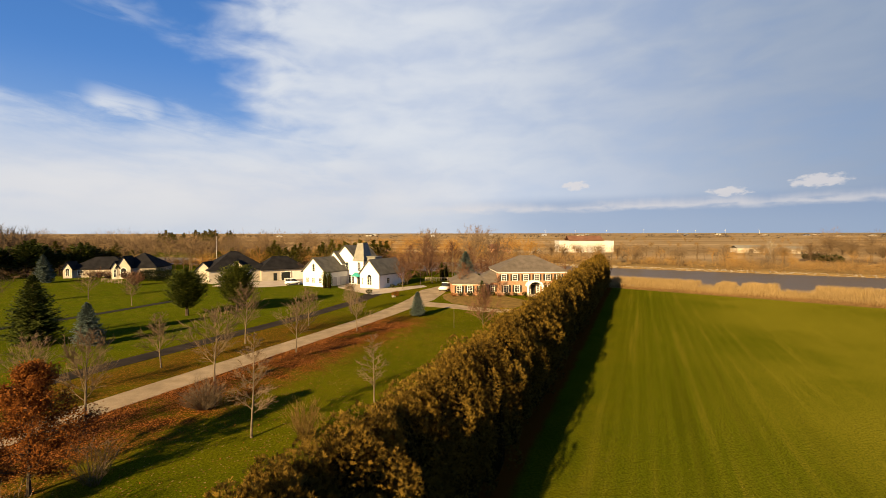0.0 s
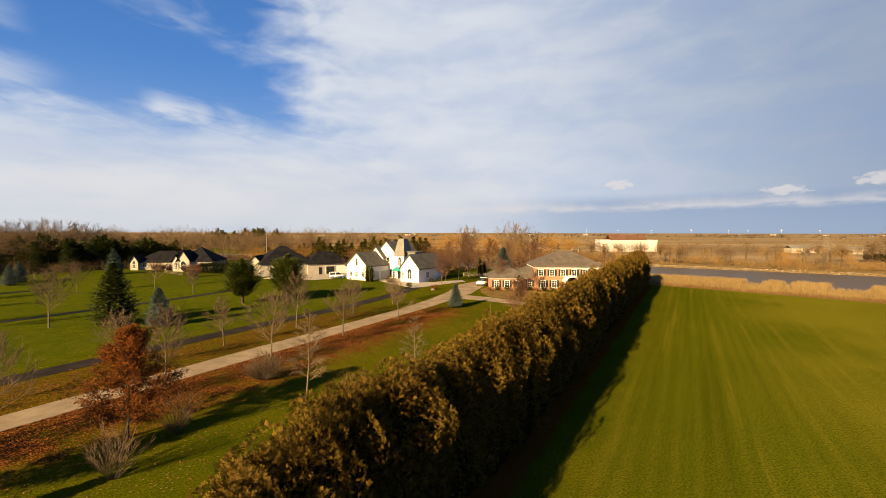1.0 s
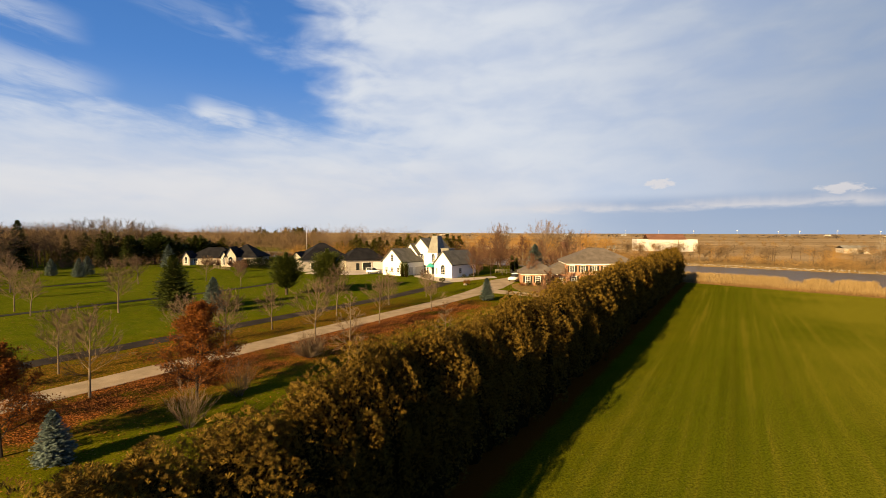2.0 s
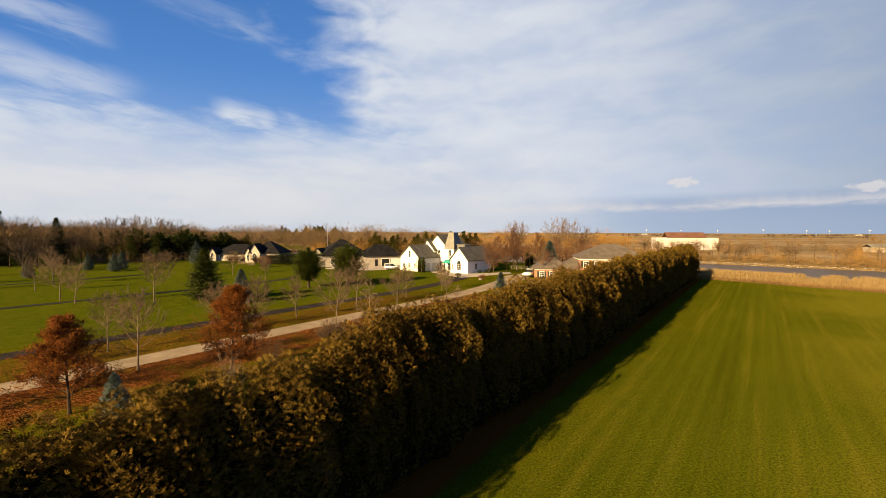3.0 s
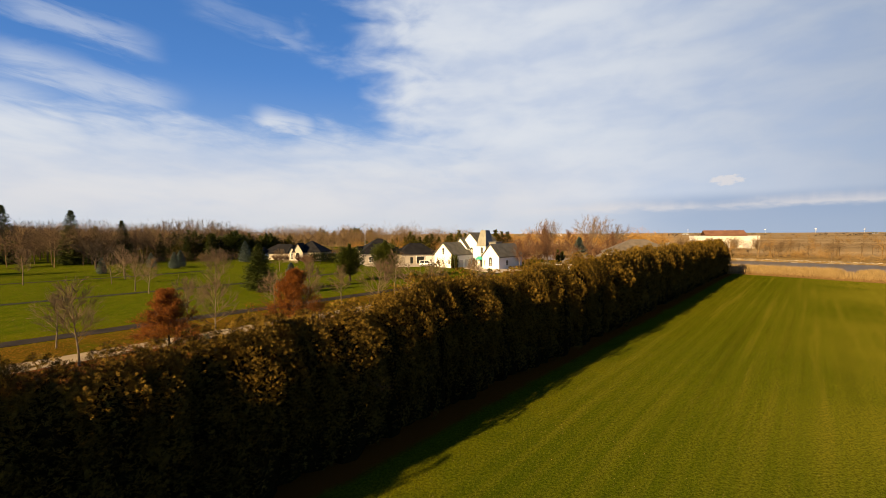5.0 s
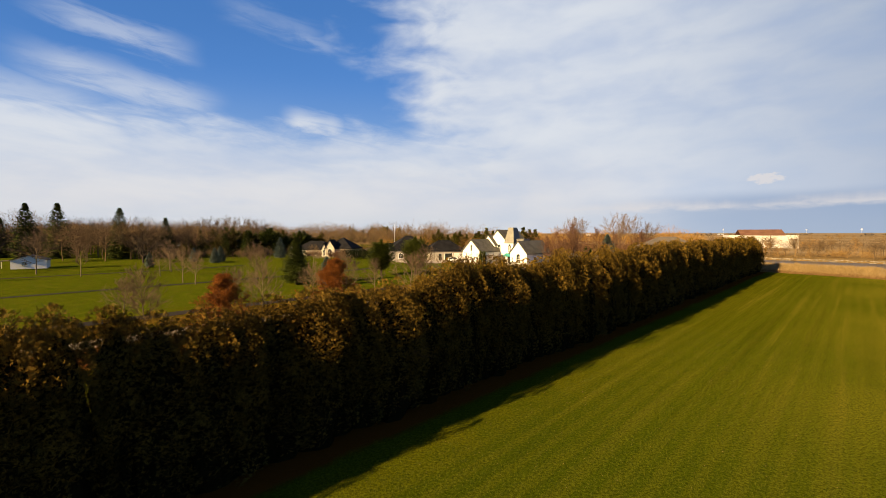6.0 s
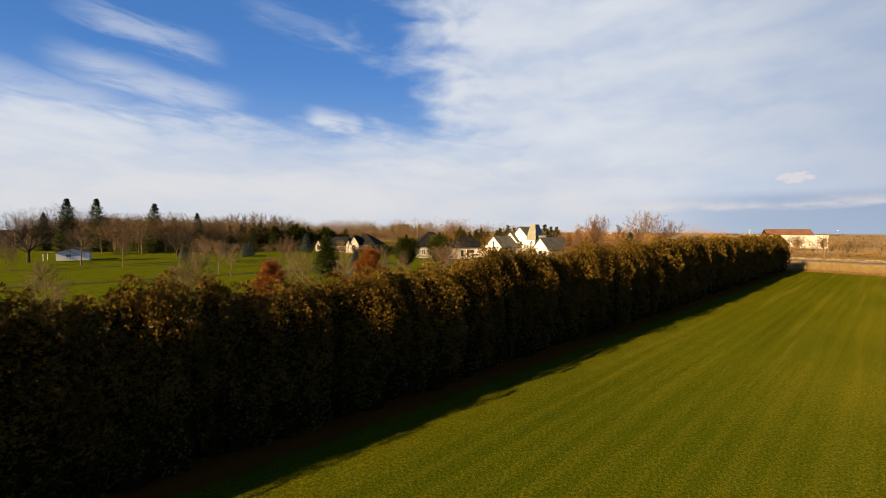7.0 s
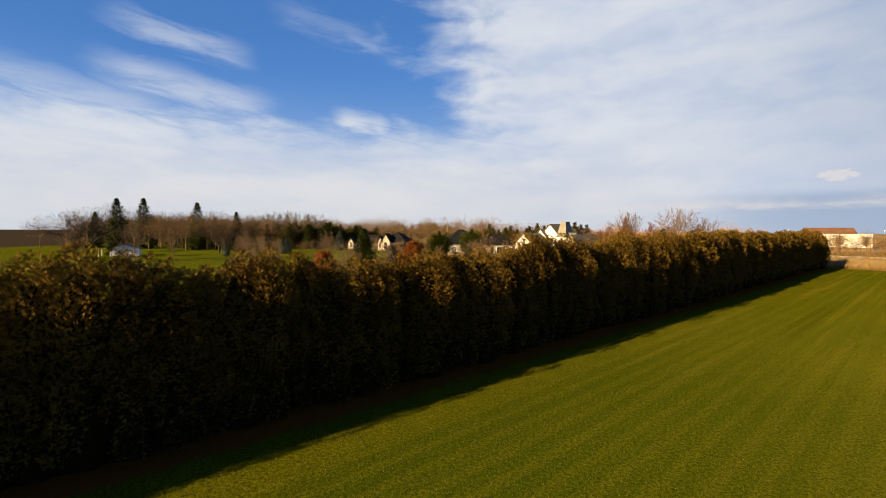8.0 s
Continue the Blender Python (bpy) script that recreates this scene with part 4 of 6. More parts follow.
TALL = plant("tall_spruce", "tall dark old spruce standing above bare woodland", "tree", [("trunk", t, DARK_BARK), ("foliage", c, SPRUCE)], -204.3, 102.3, 0, 1.08, "tall spruces")
for i, (x, y, s) in enumerate(((-194.4, 107.2, 1.08), (-166.3, 110.5, 0.97), (-167.5, 120.3, 0.70), (-159.5, 124.2, 0.80), (-222, 104, 0.8), (-150, 132, 0.55), (-176, 116, 0.6), (-140, 135, 0.5), (-134, 140, 0.55))):
    again(TALL, x, y, 97 * i, s, 1.0)


# ---- houses ----
def hip_roof(x0, x1, y0, y1, z, rise, over=0.45):
    """A closed hip roof with its ridge along the longer side and a boxed edge."""
    x0, x1, y0, y1 = x0 - over, x1 + over, y0 - over, y1 + over
    bm = bmesh.new()
    w, d = x1 - x0, y1 - y0
    k = min(w, d) / 2
    if w >= d:
        r = ((x0 + k, (y0 + y1) / 2), (x1 - k, (y0 + y1) / 2))
    else:
        r = (((x0 + x1) / 2, y0 + k), ((x0 + x1) / 2, y1 - k))
    low = [bm.verts.new((*q, z - 0.18)) for q in ((x0, y0), (x1, y0), (x1, y1), (x0, y1))]
    e = [bm.verts.new((*q, z)) for q in ((x0, y0), (x1, y0), (x1, y1), (x0, y1))]
    p, q = bm.verts.new((*r[0], z + rise)), bm.verts.new((*r[1], z + rise))
    bm.faces.new(low[::-1])
    for i in range(4):
        bm.faces.new((low[i], low[(i + 1) % 4], e[(i + 1) % 4], e[i]))
    if w >= d:
        fs = ((e[0], e[1], q, p), (e[1], e[2], q), (e[2], e[3], p, q), (e[3], e[0], p))
    else:
        fs = ((e[0], e[1], p), (e[1], e[2], q, p), (e[2], e[3], q), (e[3], e[0], p, q))
    for f in fs:
        bm.faces.new(f)
    bmesh.ops.remove_doubles(bm, verts=bm.verts, dist=0.001)
    bmesh.ops.recalc_face_normals(bm, faces=bm.faces)
    return bm


def gable_roof(x0, x1, y0, y1, z, rise, over=0.4, thick=0.22):
    """Two sloping slabs, ridge along y."""
    mid, half = (x0 + x1) / 2, (x1 - x0) / 2
    drop = rise * over / half
    pts = [(x0 - over, z - drop), (mid, z + rise), (x1 + over, z - drop), (x1 + over, z - drop + thick), (mid, z + rise + thick), (x0 - over, z - drop + thick)]
    return moved(prism(pts, y1 - y0 + 2 * over), Matrix.Translation((0, y0 - over, 0)))


def gable_wall(x0, x1, y0, y1, z, rise):
    return moved(prism([(x0, -0.5), (x1, -0.5), (x1, z), ((x0 + x1) / 2, z + rise), (x0, z)], y1 - y0), Matrix.Translation((0, y0, 0)))


def window(parent, x, y, z, w, h, face="front", bars=(1, 2), shutters=False, arched=False, trim=None):
    """A window on a wall that faces -y (front) or +x (side): frame, pane, glazing bars, sill, shutters."""
    m = pose(x, y, z) if face == "front" else pose(x, y, z, 0, 0, 90)
    win = part("window", moved(one_box(-w / 2, w / 2, -0.03, 0.1, 0, h), m), GLASS, parent)
    f = bmesh.new()
    rim = [(-w / 2 - 0.09, -w / 2, 0, h), (w / 2, w / 2 + 0.09, 0, h)]
    if not arched:
        rim.append((-w / 2 - 0.09, w / 2 + 0.09, h, h + 0.12))
    for q in rim:
        box(f, q[0], q[1], -0.08, 0.1, q[2], q[3])
    if arched:
        for i in range(10):
            q = [(math.cos(math.pi * (i + s) / 10) * r, h + math.sin(math.pi * (i + s) / 10) * r) for s, r in ((0, w / 2), (0, w / 2 + 0.1), (1, w / 2 + 0.1), (1, w / 2))]
            vs = [f.verts.new((px, yy, pz)) for yy in (-0.08, 0.1) for px, pz in q]
            for g in ((0, 1, 2, 3), (7, 6, 5, 4), (0, 4, 5, 1), (1, 5, 6, 2), (2, 6, 7, 3), (3, 7, 4, 0)):
                f.faces.new([vs[k] for k in g])
        bmesh.ops.recalc_face_normals(f, faces=f.faces)
    part("window_frame", moved(f, m), trim or TRIM, win)
    for i in range(bars[0]):
        xx = -w / 2 + w * (i + 1) / (bars[0] + 1)
        part("glazing_bar", moved(one_box(xx - 0.025, xx + 0.025, -0.05, 0, 0, h), m), trim or TRIM, win)
    for i in range(bars[1]):
        zz = h * (i + 1) / (bars[1] + 1)
        part("glazing_bar", moved(one_box(-w / 2, w / 2, -0.045, 0, zz - 0.025, zz + 0.025), m), trim or TRIM, win)
    if arched:
        part("arch_pane", moved(prism([(math.cos(math.pi * i / 10) * w / 2, h + 0.02 + math.sin(math.pi * i / 10) * w / 2) for i in range(11)], 0.1), m @ pose(0, -0.045, 0)), GLASS, win)
    part("window_sill", moved(one_box(-w / 2 - 0.14, w / 2 + 0.14, -0.14, 0.05, -0.1, 0), m), trim or TRIM, win)
    if shutters:
        for s in (-1, 1):
            part("shutter", moved(one_box(s * (w / 2 + 0.32) - 0.22, s * (w / 2 + 0.32) + 0.22, -0.06, 0.05, -0.02, h + 0.06, bevel=0.01), m), SHUTTER, win, "dark louvred shutter")
    return win


def garage_door(parent, x, y, z, w, h, face="front", mat=None):
    m = pose(x, y, z) if face == "front" else pose(x, y, z, 0, 0, 90)
    door = part("garage_door", moved(one_box(-w / 2, w / 2, -0.03, 0.1, 0, h), m), mat or WHITE, parent)
    for i in range(4):
        part("door_panel", moved(one_box(-w / 2 + 0.05, w / 2 - 0.05, -0.06, 0, h * i / 4 + 0.03, h * (i + 1) / 4 - 0.03, bevel=0.015), m), mat or WHITE, door)
    f = bmesh.new()
    box(f, -w / 2 - 0.12, -w / 2, -0.09, 0.1, 0, h + 0.12)
    box(f, w / 2, w / 2 + 0.12, -0.09, 0.1, 0, h + 0.12)
    box(f, -w / 2, w / 2, -0.09, 0.1, h, h + 0.12)
    part("door_frame", moved(f, m), TRIM, door)


def white_house():
    """White gabled house; x runs right along its front, y back."""
    x, y = -29.7, 118.6
    h = thing("white_house", "white-sided house with steep grey shingled gables and a teal awning", "house", pose(x, y, gz(x, y), 0, 0, -30))
    part("wall", gable_wall(-7.6, 0, 0, 10.5, 4.0, 3.4), WHITE, h, "white gabled garage wing")
    part("roof", gable_roof(-7.6, 0, 0, 10.5, 4.0, 3.4), SHINGLE, h)
    part("wall", gable_wall(8.6, 14.6, 3.6, 15.0, 3.8, 3.3), WHITE, h, "white gabled wing by the forecourt")
    part("roof", gable_roof(8.6, 14.6, 3.6, 15.0, 3.8, 3.3), SHINGLE, h)
    part("wall", gable_wall(-5.0, 3.4, 9.0, 18.5, 6.4, 4.0), WHITE, h, "white two-storey gabled middle")
    part("roof", gable_roof(-5.0, 3.4, 9.0, 18.5, 6.4, 4.0), SHINGLE, h)
    part("wall", gable_wall(-6.3, -1.1, 7.8, 12.5, 6.0, 2.8), WHITE, h, "white smaller front gable")
    part("roof", gable_roof(-6.3, -1.1, 7.8, 12.5, 6.0, 2.8), SHINGLE, h)
    part("wall", one_box(2.5, 5.7, 8.6, 12.2, -0.5, 6.4), WHITE, h, "white stair tower")
    spire = bmesh.new()
    bmesh.ops.create_cone(spire, cap_ends=True, segments=4, radius1=2.75, radius2=1.35, depth=4.9, matrix=pose(4.1, 10.4, 8.8, 0, 0, 45))
    part("roof", spire, PALE_ROOF, h, "steep flat-topped pale grey tower roof")
    dormer = part("dormer", one_box(7.4, 10.0, 8.2, 11.0, 0.0, 7.6), PALE_ROOF, h, "pale grey flat-topped dormer")
    part("dormer_roof", one_box(7.2, 10.2, 8.0, 11.2, 7.6, 7.78), PALE_ROOF, dormer)
    window(h, -3.8, 0, 4.0, 0.8, 1.6, bars=(0, 2), arched=True)
    for xx in (-6.0, -3.9, -1.5):
        window(h, xx, 0, 1.0, 0.85, 1.25)
    window(h, 11.6, 3.6, 0.9, 1.3, 1.9, bars=(1, 3), arched=True)
    window(h, 9.4, 3.6, 0.9, 0.5, 1.6)
    window(h, 14.6, 7.4, 1.1, 1.1, 1.4, "side")
    window(h, -0.2, 9.0, 3.9, 1.1, 1.5, arched=True)
    window(h, -3.8, 7.8, 4.1, 0.8, 1.2)
    window(h, 4.3, 8.6, 3.7, 1.0, 1.9, bars=(1, 3), arched=True)
    for xx in (-0.4, 0.8, 2.0):
        window(h, xx, 9.0, 0.3, 0.9, 2.3, bars=(0, 3))
    for yy in (3.0, 7.2):
        garage_door(h, 0, yy, 0.0, 3.4, 2.3, "side", PANEL)
    aw = part("awning", slab([(2.9, 8.55, 3.3), (5.7, 8.55, 3.3), (5.7, 7.0, 2.6), (2.9, 7.0, 2.6)], 0.06), TEAL, h, "teal canvas awning over the entrance")
    part("valance", one_box(2.9, 5.7, 6.97, 7.0, 2.3, 2.6), TEAL, aw)
    door = part("door", one_box(3.7, 4.9, 8.5, 8.62, 0.1, 2.3), SHUTTER, h)
    part("door_frame", one_box(3.55, 5.05, 8.53, 8.63, 0.0, 2.45), TRIM, door)
    return h


white_house()


def brick_house():
    """Two-storey orange brick house with a low wing; its front faces -y."""
    x, y = 13.0, 102.3
    h = thing("brick_house", "orange brick two-storey house with a brown hipped roof and white trim", "house", pose(x, y, gz(x, y), 0, 0, 2))
    part("wall", one_box(0, 15.2, 0, 11.5, -0.6, 5.3), BRICK, h, "orange brick main block")
    part("roof", hip_roof(0, 15.2, 0, 11.5, 5.55, 3.2, 0.6), BROWN_ROOF, h)
    part("cornice", one_box(-0.25, 15.45, -0.25, 11.75, 5.02, 5.36), TRIM, h, "white cornice under the roof")
    part("wall", one_box(-10.4, -2.2, 0.3, 8.8, -0.6, 2.75), BRICK, h, "low brick wing")
    part("roof", hip_roof(-10.4, -2.2, 0.3, 8.8, 2.95, 2.6, 0.5), BROWN_ROOF, h)
    part("fascia", one_box(-10.6, -2.0, 0.1, 9.0, 2.55, 2.78), TRIM, h)
    part("wall", one_box(-3.0, 0.0, 1.6, 10.0, -0.6, 2.75), BRICK, h, "brick link between wing and main block")
    part("roof", hip_roof(-4.4, 2.6, 1.6, 10.0, 2.95, 2.4, 0.4), BROWN_ROOF, h)
    for i in range(6):
        window(h, 1.1 + 2.5 * i, 0, 3.35, 1.0, 1.35, bars=(1, 2), shutters=True)
    for xx in (1.6, 4.1, 11.6, 14.0):
        window(h, xx, 0, 0.75, 1.05, 1.5, bars=(1, 2), shutters=True)
    for xx in (-9.0, -6.6, -4.0):
        window(h, xx, 0.3, 0.7, 1.0, 1.45, bars=(1, 2), shutters=True)
    window(h, -1.2, 1.6, 0.7, 0.9, 1.4, bars=(1, 2), shutters=True)
    # arched white porch
    porch = part("porch", one_box(6.0, 9.6, -2.2, 0, -0.6, 0.25), CONCRETE, h, "arched white entrance porch")
    arch = bmesh.new()
    n = 14
    for i in range(n):
        a0, a1 = math.pi * i / n, math.pi * (i + 1) / n
        r0, r1 = 1.45, 1.85
        cx, cz = 7.8, 2.15
        q = [(cx + math.cos(a) * r, cz + math.sin(a) * r * 0.72) for a, r in ((a0, r0), (a0, r1), (a1, r1), (a1, r0))]
        vs = [arch.verts.new((px, yy, pz)) for yy in (-2.1, 0.05) for px, pz in q]
        for f in ((0, 1, 2, 3), (7, 6, 5, 4), (0, 4, 5, 1), (1, 5, 6, 2), (2, 6, 7, 3), (3, 7, 4, 0)):
            arch.faces.new([vs[j] for j in f])
    bmesh.ops.recalc_face_normals(arch, faces=arch.faces)
    part("arch", arch, TRIM, porch)
    for xx in (6.15, 9.45):
        col = bmesh.new()
        bmesh.ops.create_cone(col, cap_ends=True, segments=14, radius1=0.19, radius2=0.15, depth=1.95, matrix=pose(xx, -1.9, 1.2))
        part("column", col, TRIM, porch)
    door = part("door", one_box(7.3, 8.3, -0.05, 0.1, 0.25, 2.4), SHUTTER, h)
    for xx in (6.75, 8.85):
        window(h, xx, 0, 0.35, 0.55, 1.9, bars=(1, 3))
    part("fanlight", moved(prism([(7.8 + math.cos(math.pi * i / 10) * 1.2, 2.5 + math.sin(math.pi * i / 10) * 0.8) for i in range(11)], 0.08), pose(0, -0.06, 0)), GLASS, door)
    return h


brick_house()


def dark_house():
    """Cream one-and-a-half storey house under a charcoal hip roof, garage doors to the front."""
    x, y = -51.4, 133.7
    h = thing("dark_roofed_house", "cream rendered house with a large charcoal hipped roof", "house", pose(x, y, gz(x, y), 0, 0, 34))
    part("wall", one_box(0.0, 13.2, 0.0, 9.0, -0.6, 3.3), CREAM, h, "cream garage wing")
    part("roof", hip_roof(0.0, 13.2, 0.0, 9.0, 3.4, 3.6), DARK_ROOF, h)
    part("wall", one_box(-13.5, 2.0, 1.0, 15.0, -0.6, 3.6), CREAM, h, "cream main block")
    part("roof", hip_roof(-13.5, 2.0, 1.0, 15.0, 3.7, 5.0), DARK_ROOF, h)
    part("wall", moved(gable_wall(-2.4, 2.4, 0, 5.0, 3.4, 2.4), pose(-14.3, 4.6, 0, 0, 0, -34)), CREAM, h, "cream gabled porch")
    part("roof", moved(gable_roof(-2.4, 2.4, 0, 5.0, 3.4, 2.4), pose(-14.3, 4.6, 0, 0, 0, -34)), DARK_ROOF, h)
    part("wall", moved(gable_wall(-1.6, 1.6, 0, 3.0, 4.6, 1.7), pose(-6.5, 0.6, 0, 0, 0, -20)), CREAM, h, "cream small gable")
    part("roof", moved(gable_roof(-1.6, 1.6, 0, 3.0, 4.6, 1.7), pose(-6.5, 0.6, 0, 0, 0, -20)), DARK_ROOF, h)
    window(h, -10.0, 1.0, 0.8, 1.4, 1.7)
    window(h, -3.6, 1.0, 0.8, 1.4, 1.7)
    door = part("door", one_box(3.4, 4.4, -0.05, 0.1, 0, 2.2), SHUTTER, h)
    garage_door(h, 7.0, 0, 0, 2.7, 2.4, mat=SHUTTER)
    garage_door(h, 10.8, 0, 0, 3.4, 2.4)
    return h


dark_house()


def far_house(x, y, turn, w, d, eave, rise, label, gables):
    h = thing("far_house", label, "house", pose(x, y, gz(x, y), 0, 0, turn), "houses across the lawn")
    part("wall", one_box(-w / 2, w / 2, -d / 2, d / 2, -0.6, eave), CREAM, h)
    part("roof", hip_roof(-w / 2, w / 2, -d / 2, d / 2, eave, rise), DARK_ROOF, h)
    for gx, gw, gr in gables:
        part("wall", moved(gable_wall(-gw / 2, gw / 2, 0, 5.0, eave + 0.4, gr), pose(gx, -d / 2 - 1.6, 0)), CREAM, h, "cream gabled bay")
        part("roof", moved(gable_roof(-gw / 2, gw / 2, 0, 5.0, eave + 0.4, gr), pose(gx, -d / 2 - 1.6, 0)), DARK_ROOF, h)
        window(h, gx, -d / 2 - 1.6, 0.7, gw * 0.42, 1.9, arched=True)
    for xx in (-w * 0.3, w * 0.28):
        window(h, xx, -d / 2, 0.8, 1.3, 1.5)
    return h


far_house(-94.5, 150.0, 8, 11.5, 12, 3.4, 4.4, "cream house with charcoal roof and pointed gables behind shrubs", [(-5.0, 2.0, 1.6), (-2.6, 3.8, 3.0)])
far_house(-109.5, 154.0, 12, 16.5, 11, 2.7, 3.6, "low cream house with a charcoal hipped roof", [(-7.6, 2.4, 1.9)])


def shed():
    h = thing("shed", "small white shed with a low brown roof and open porch", "shed", pose(-153.5, 73.0, 0, 0, 0, 50))
    part("wall", gable_wall(-4.0, 4.0, 0, 6.0, 2.5, 1.3), WHITE, h)
    part("roof", gable_roof(-4.0, 4.0, 0, 6.0, 2.5, 1.3), BROWN_ROOF, h)
    window(h, -1.0, 0, 1.0, 1.1, 0.9)
    part("porch_roof", slab([(-7.2, 0, 2.3), (-4.2, 0, 2.6), (-4.2, 6, 2.6), (-7.2, 6, 2.3)], 0.15), BROWN_ROOF, h)
    for yy in (0.2, 5.8):
        part("porch_post", one_box(-7.1, -6.9, yy - 0.1, yy + 0.1, 0, 2.2), TRIM, h)


shed()


def barn():
    h = thing("barn", "long pale barn with a rust-red roof across the river", "barn", pose(109.5, 327.5, gz(109, 327), 0, 0, -3))
    part("wall", one_box(-19.5, 19.5, 0, 15, -0.6, 8.3), PANEL, h)
    part("roof", moved(gable_roof(-7.5, 7.5, -12, 12, 8.4, 3.4, 0.4), pose(0, 7.5, 0, 0, 0, 90)), RUST_ROOF, h)
    for xx in (-14, -6, 3, 12):
        part("barn_door", one_box(xx - 1.6, xx + 1.6, -0.08, 0.1, -0.4, 3.2), METAL, h)


barn()


# ---- woods, reeds and river bank ----
def thicket(name, spots, mat, label, category, seed, twigs=70, finest=0.05, group="", fuzz=0):
    """A stand of far leafless trees as one mesh: each has a trunk, limbs and a rounded haze of fine twigs. spots: x, y, height, width."""
    rng = random.Random(seed)
    mesh = Mesh()
    for x, y, h, w in spots:
        base = Vector((x, y, gz(x, y) - 0.2))
        low = category == "scrub"
        heart = base + Vector((rng.uniform(-.1, .1) * w, rng.uniform(-.1, .1) * w, h * (0.36 if low else 0.58)))
        mesh.tube([base, base.lerp(heart, 0.6), heart, heart + Vector((0, 0, h * 0.25))], [h * 0.011, h * 0.008, h * 0.005, 0.03], 4)

        def shell(d, k):
            lump = 0.82 + 0.36 * noise.noise(Vector((d.x * 1.7 + x, d.y * 1.7 + y, d.z * 1.7)))
            return heart + Vector((d.x * w, d.y * w, d.z * h * (0.60 if low else 0.42))) * (lump * k)

        for _ in range(twigs):
            d = Vector((rng.gauss(0, 1), rng.gauss(0, 1), rng.gauss(0.35, 0.8))).normalized()
            p = base.lerp(heart, rng.uniform(0.45, 1.1))
            tip = shell(d, rng.uniform(0.75, 1.0))
            mid = p.lerp(tip, 0.5) + Vector((d.x * w, d.y * w, 0)) * 0.12
            s = (tip - p).cross(Vector((rng.uniform(-1, 1), rng.uniform(-1, 1), 0.3))).normalized() * finest
            mesh.poly([tuple(p - s), tuple(p + s), tuple(mid + s * 0.6), tuple(mid - s * 0.6)])
            mesh.poly([tuple(mid - s * 0.6), tuple(mid + s * 0.6), tuple(tip)])
        for _ in range(fuzz):
            d = Vector((rng.gauss(0, 1), rng.gauss(0, 1), rng.gauss(0.1, 0.95))).normalized()
            p = shell(d, rng.random() ** 0.4 * 0.98)
            p.z = max(p.z, base.z + 0.2)
            e = Vector((d.x * 0.8 + rng.uniform(-.6, .6), d.y * 0.8 + rng.uniform(-.6, .6), d.z * 0.5 + rng.uniform(0.0, 0.9))).normalized() * rng.uniform(0.05, 0.11) * h
            s = e.cross(Vector((rng.uniform(-1, 1), rng.uniform(-1, 1), 0.2))).normalized() * finest * 0.75
            mesh.poly([tuple(p - s), tuple(p + s), tuple(p + e)])
    return tagged(part(name, mesh.data(), mat), label, category, group, "stuff")


def scatter(seed, count, xa, xb, ya, yb, hlo, hhi, wide=0.45, test=None):
    rng, out = random.Random(seed), []
    while len(out) < count:
        x, y = rng.uniform(xa, xb), rng.uniform(ya, yb)
        if test is None or test(x, y):
            h = rng.uniform(hlo, hhi)
            out.append((x, y, h, h * wide * rng.uniform(0.8, 1.2)))
    return out


def dry(x, y):
    return river_gap(x, y) > 37


thicket("woodland", scatter(1, 430, -340, -58, 168, 300, 12.5, 16.5, 0.42, dry), WOOD_FAR, "brown leafless woodland behind the houses", "woodland", 2, 12, 0.075, fuzz=330)
thicket("woodland_west", scatter(2, 230, -330, -150, 95, 190, 12, 18, 0.42, lambda x, y: y > 0.25 * -x + 66), WOOD_FAR, "grey-brown leafless wood at the lawn's edge", "woodland", 3, 12, 0.075, fuzz=380)
thicket("shed_grove", [(-232, 106, 20, 9), (-222, 110, 22, 9), (-226, 96, 18, 8), (-212, 112, 20, 8), (-240, 92, 15, 8), (-204, 118, 17, 8), (-178, 98, 15, 7), (-168, 96, 16, 8), (-160, 100, 17, 8),
                       (-158, 108, 15, 7), (-172, 108, 16, 7), (-152, 112, 14, 7), (-186, 112, 15, 7), (-150, 130, 14, 7), (-142, 138, 13, 7)], WOOD_FAR,
        "soft brown leafless trees crowding round the tall spruces", "woodland", 71, 50, 0.06, fuzz=900)
thicket("red_brown_trees", scatter(3, 84, -40, 46, 132, 174, 5, 10, 0.46, dry), RED_TWIG, "reddish leafless trees behind the houses", "woodland", 4, 40, 0.04, fuzz=260)
thicket("orange_brown_trees", scatter(13, 80, -84, -10, 150, 205, 7, 11, 0.5, dry), GOLD_TWIG, "orange-brown leafless trees behind the houses", "woodland", 14, 30, 0.05, fuzz=150)
thicket("willows", [(46, 272, 15, 9), (-14, 268, 15, 9), (-32, 262, 13, 8), (10, 262, 13, 8), (-105, 258, 12, 8), (-60, 250, 12, 8), (25, 268, 11, 7), (58, 262, 12, 7)] + scatter(61, 26, -75, 62, 246, 300, 9, 14, 0.52, dry), GOLD_TWIG,
        "golden-twigged leafless willows across the river", "tree", 5, 50, 0.07, fuzz=620)
thicket("bank_trees", [(78, 218, 12, 5), (86, 214, 12, 4.5), (64, 226, 10, 5), (95, 215, 10, 4), (60, 236, 11, 5)], WOOD_FAR,
        "leafless trees on the far river bank", "tree", 6, 200, 0.045, fuzz=200)
thicket("bank_scrub", scatter(7, 1150, 40, 330, 40, 300, 1.4, 5.6, 0.72, lambda x, y: 34 < across_river(x, y) < 82 and noise.noise(Vector((x * 0.05, y * 0.05, 2))) > -0.12 - 0.2 * (across_river(x, y) < 44)), SCRUB, "golden-brown scrub and small trees on the far river bank", "scrub", 7, 10, 0.045, fuzz=130)
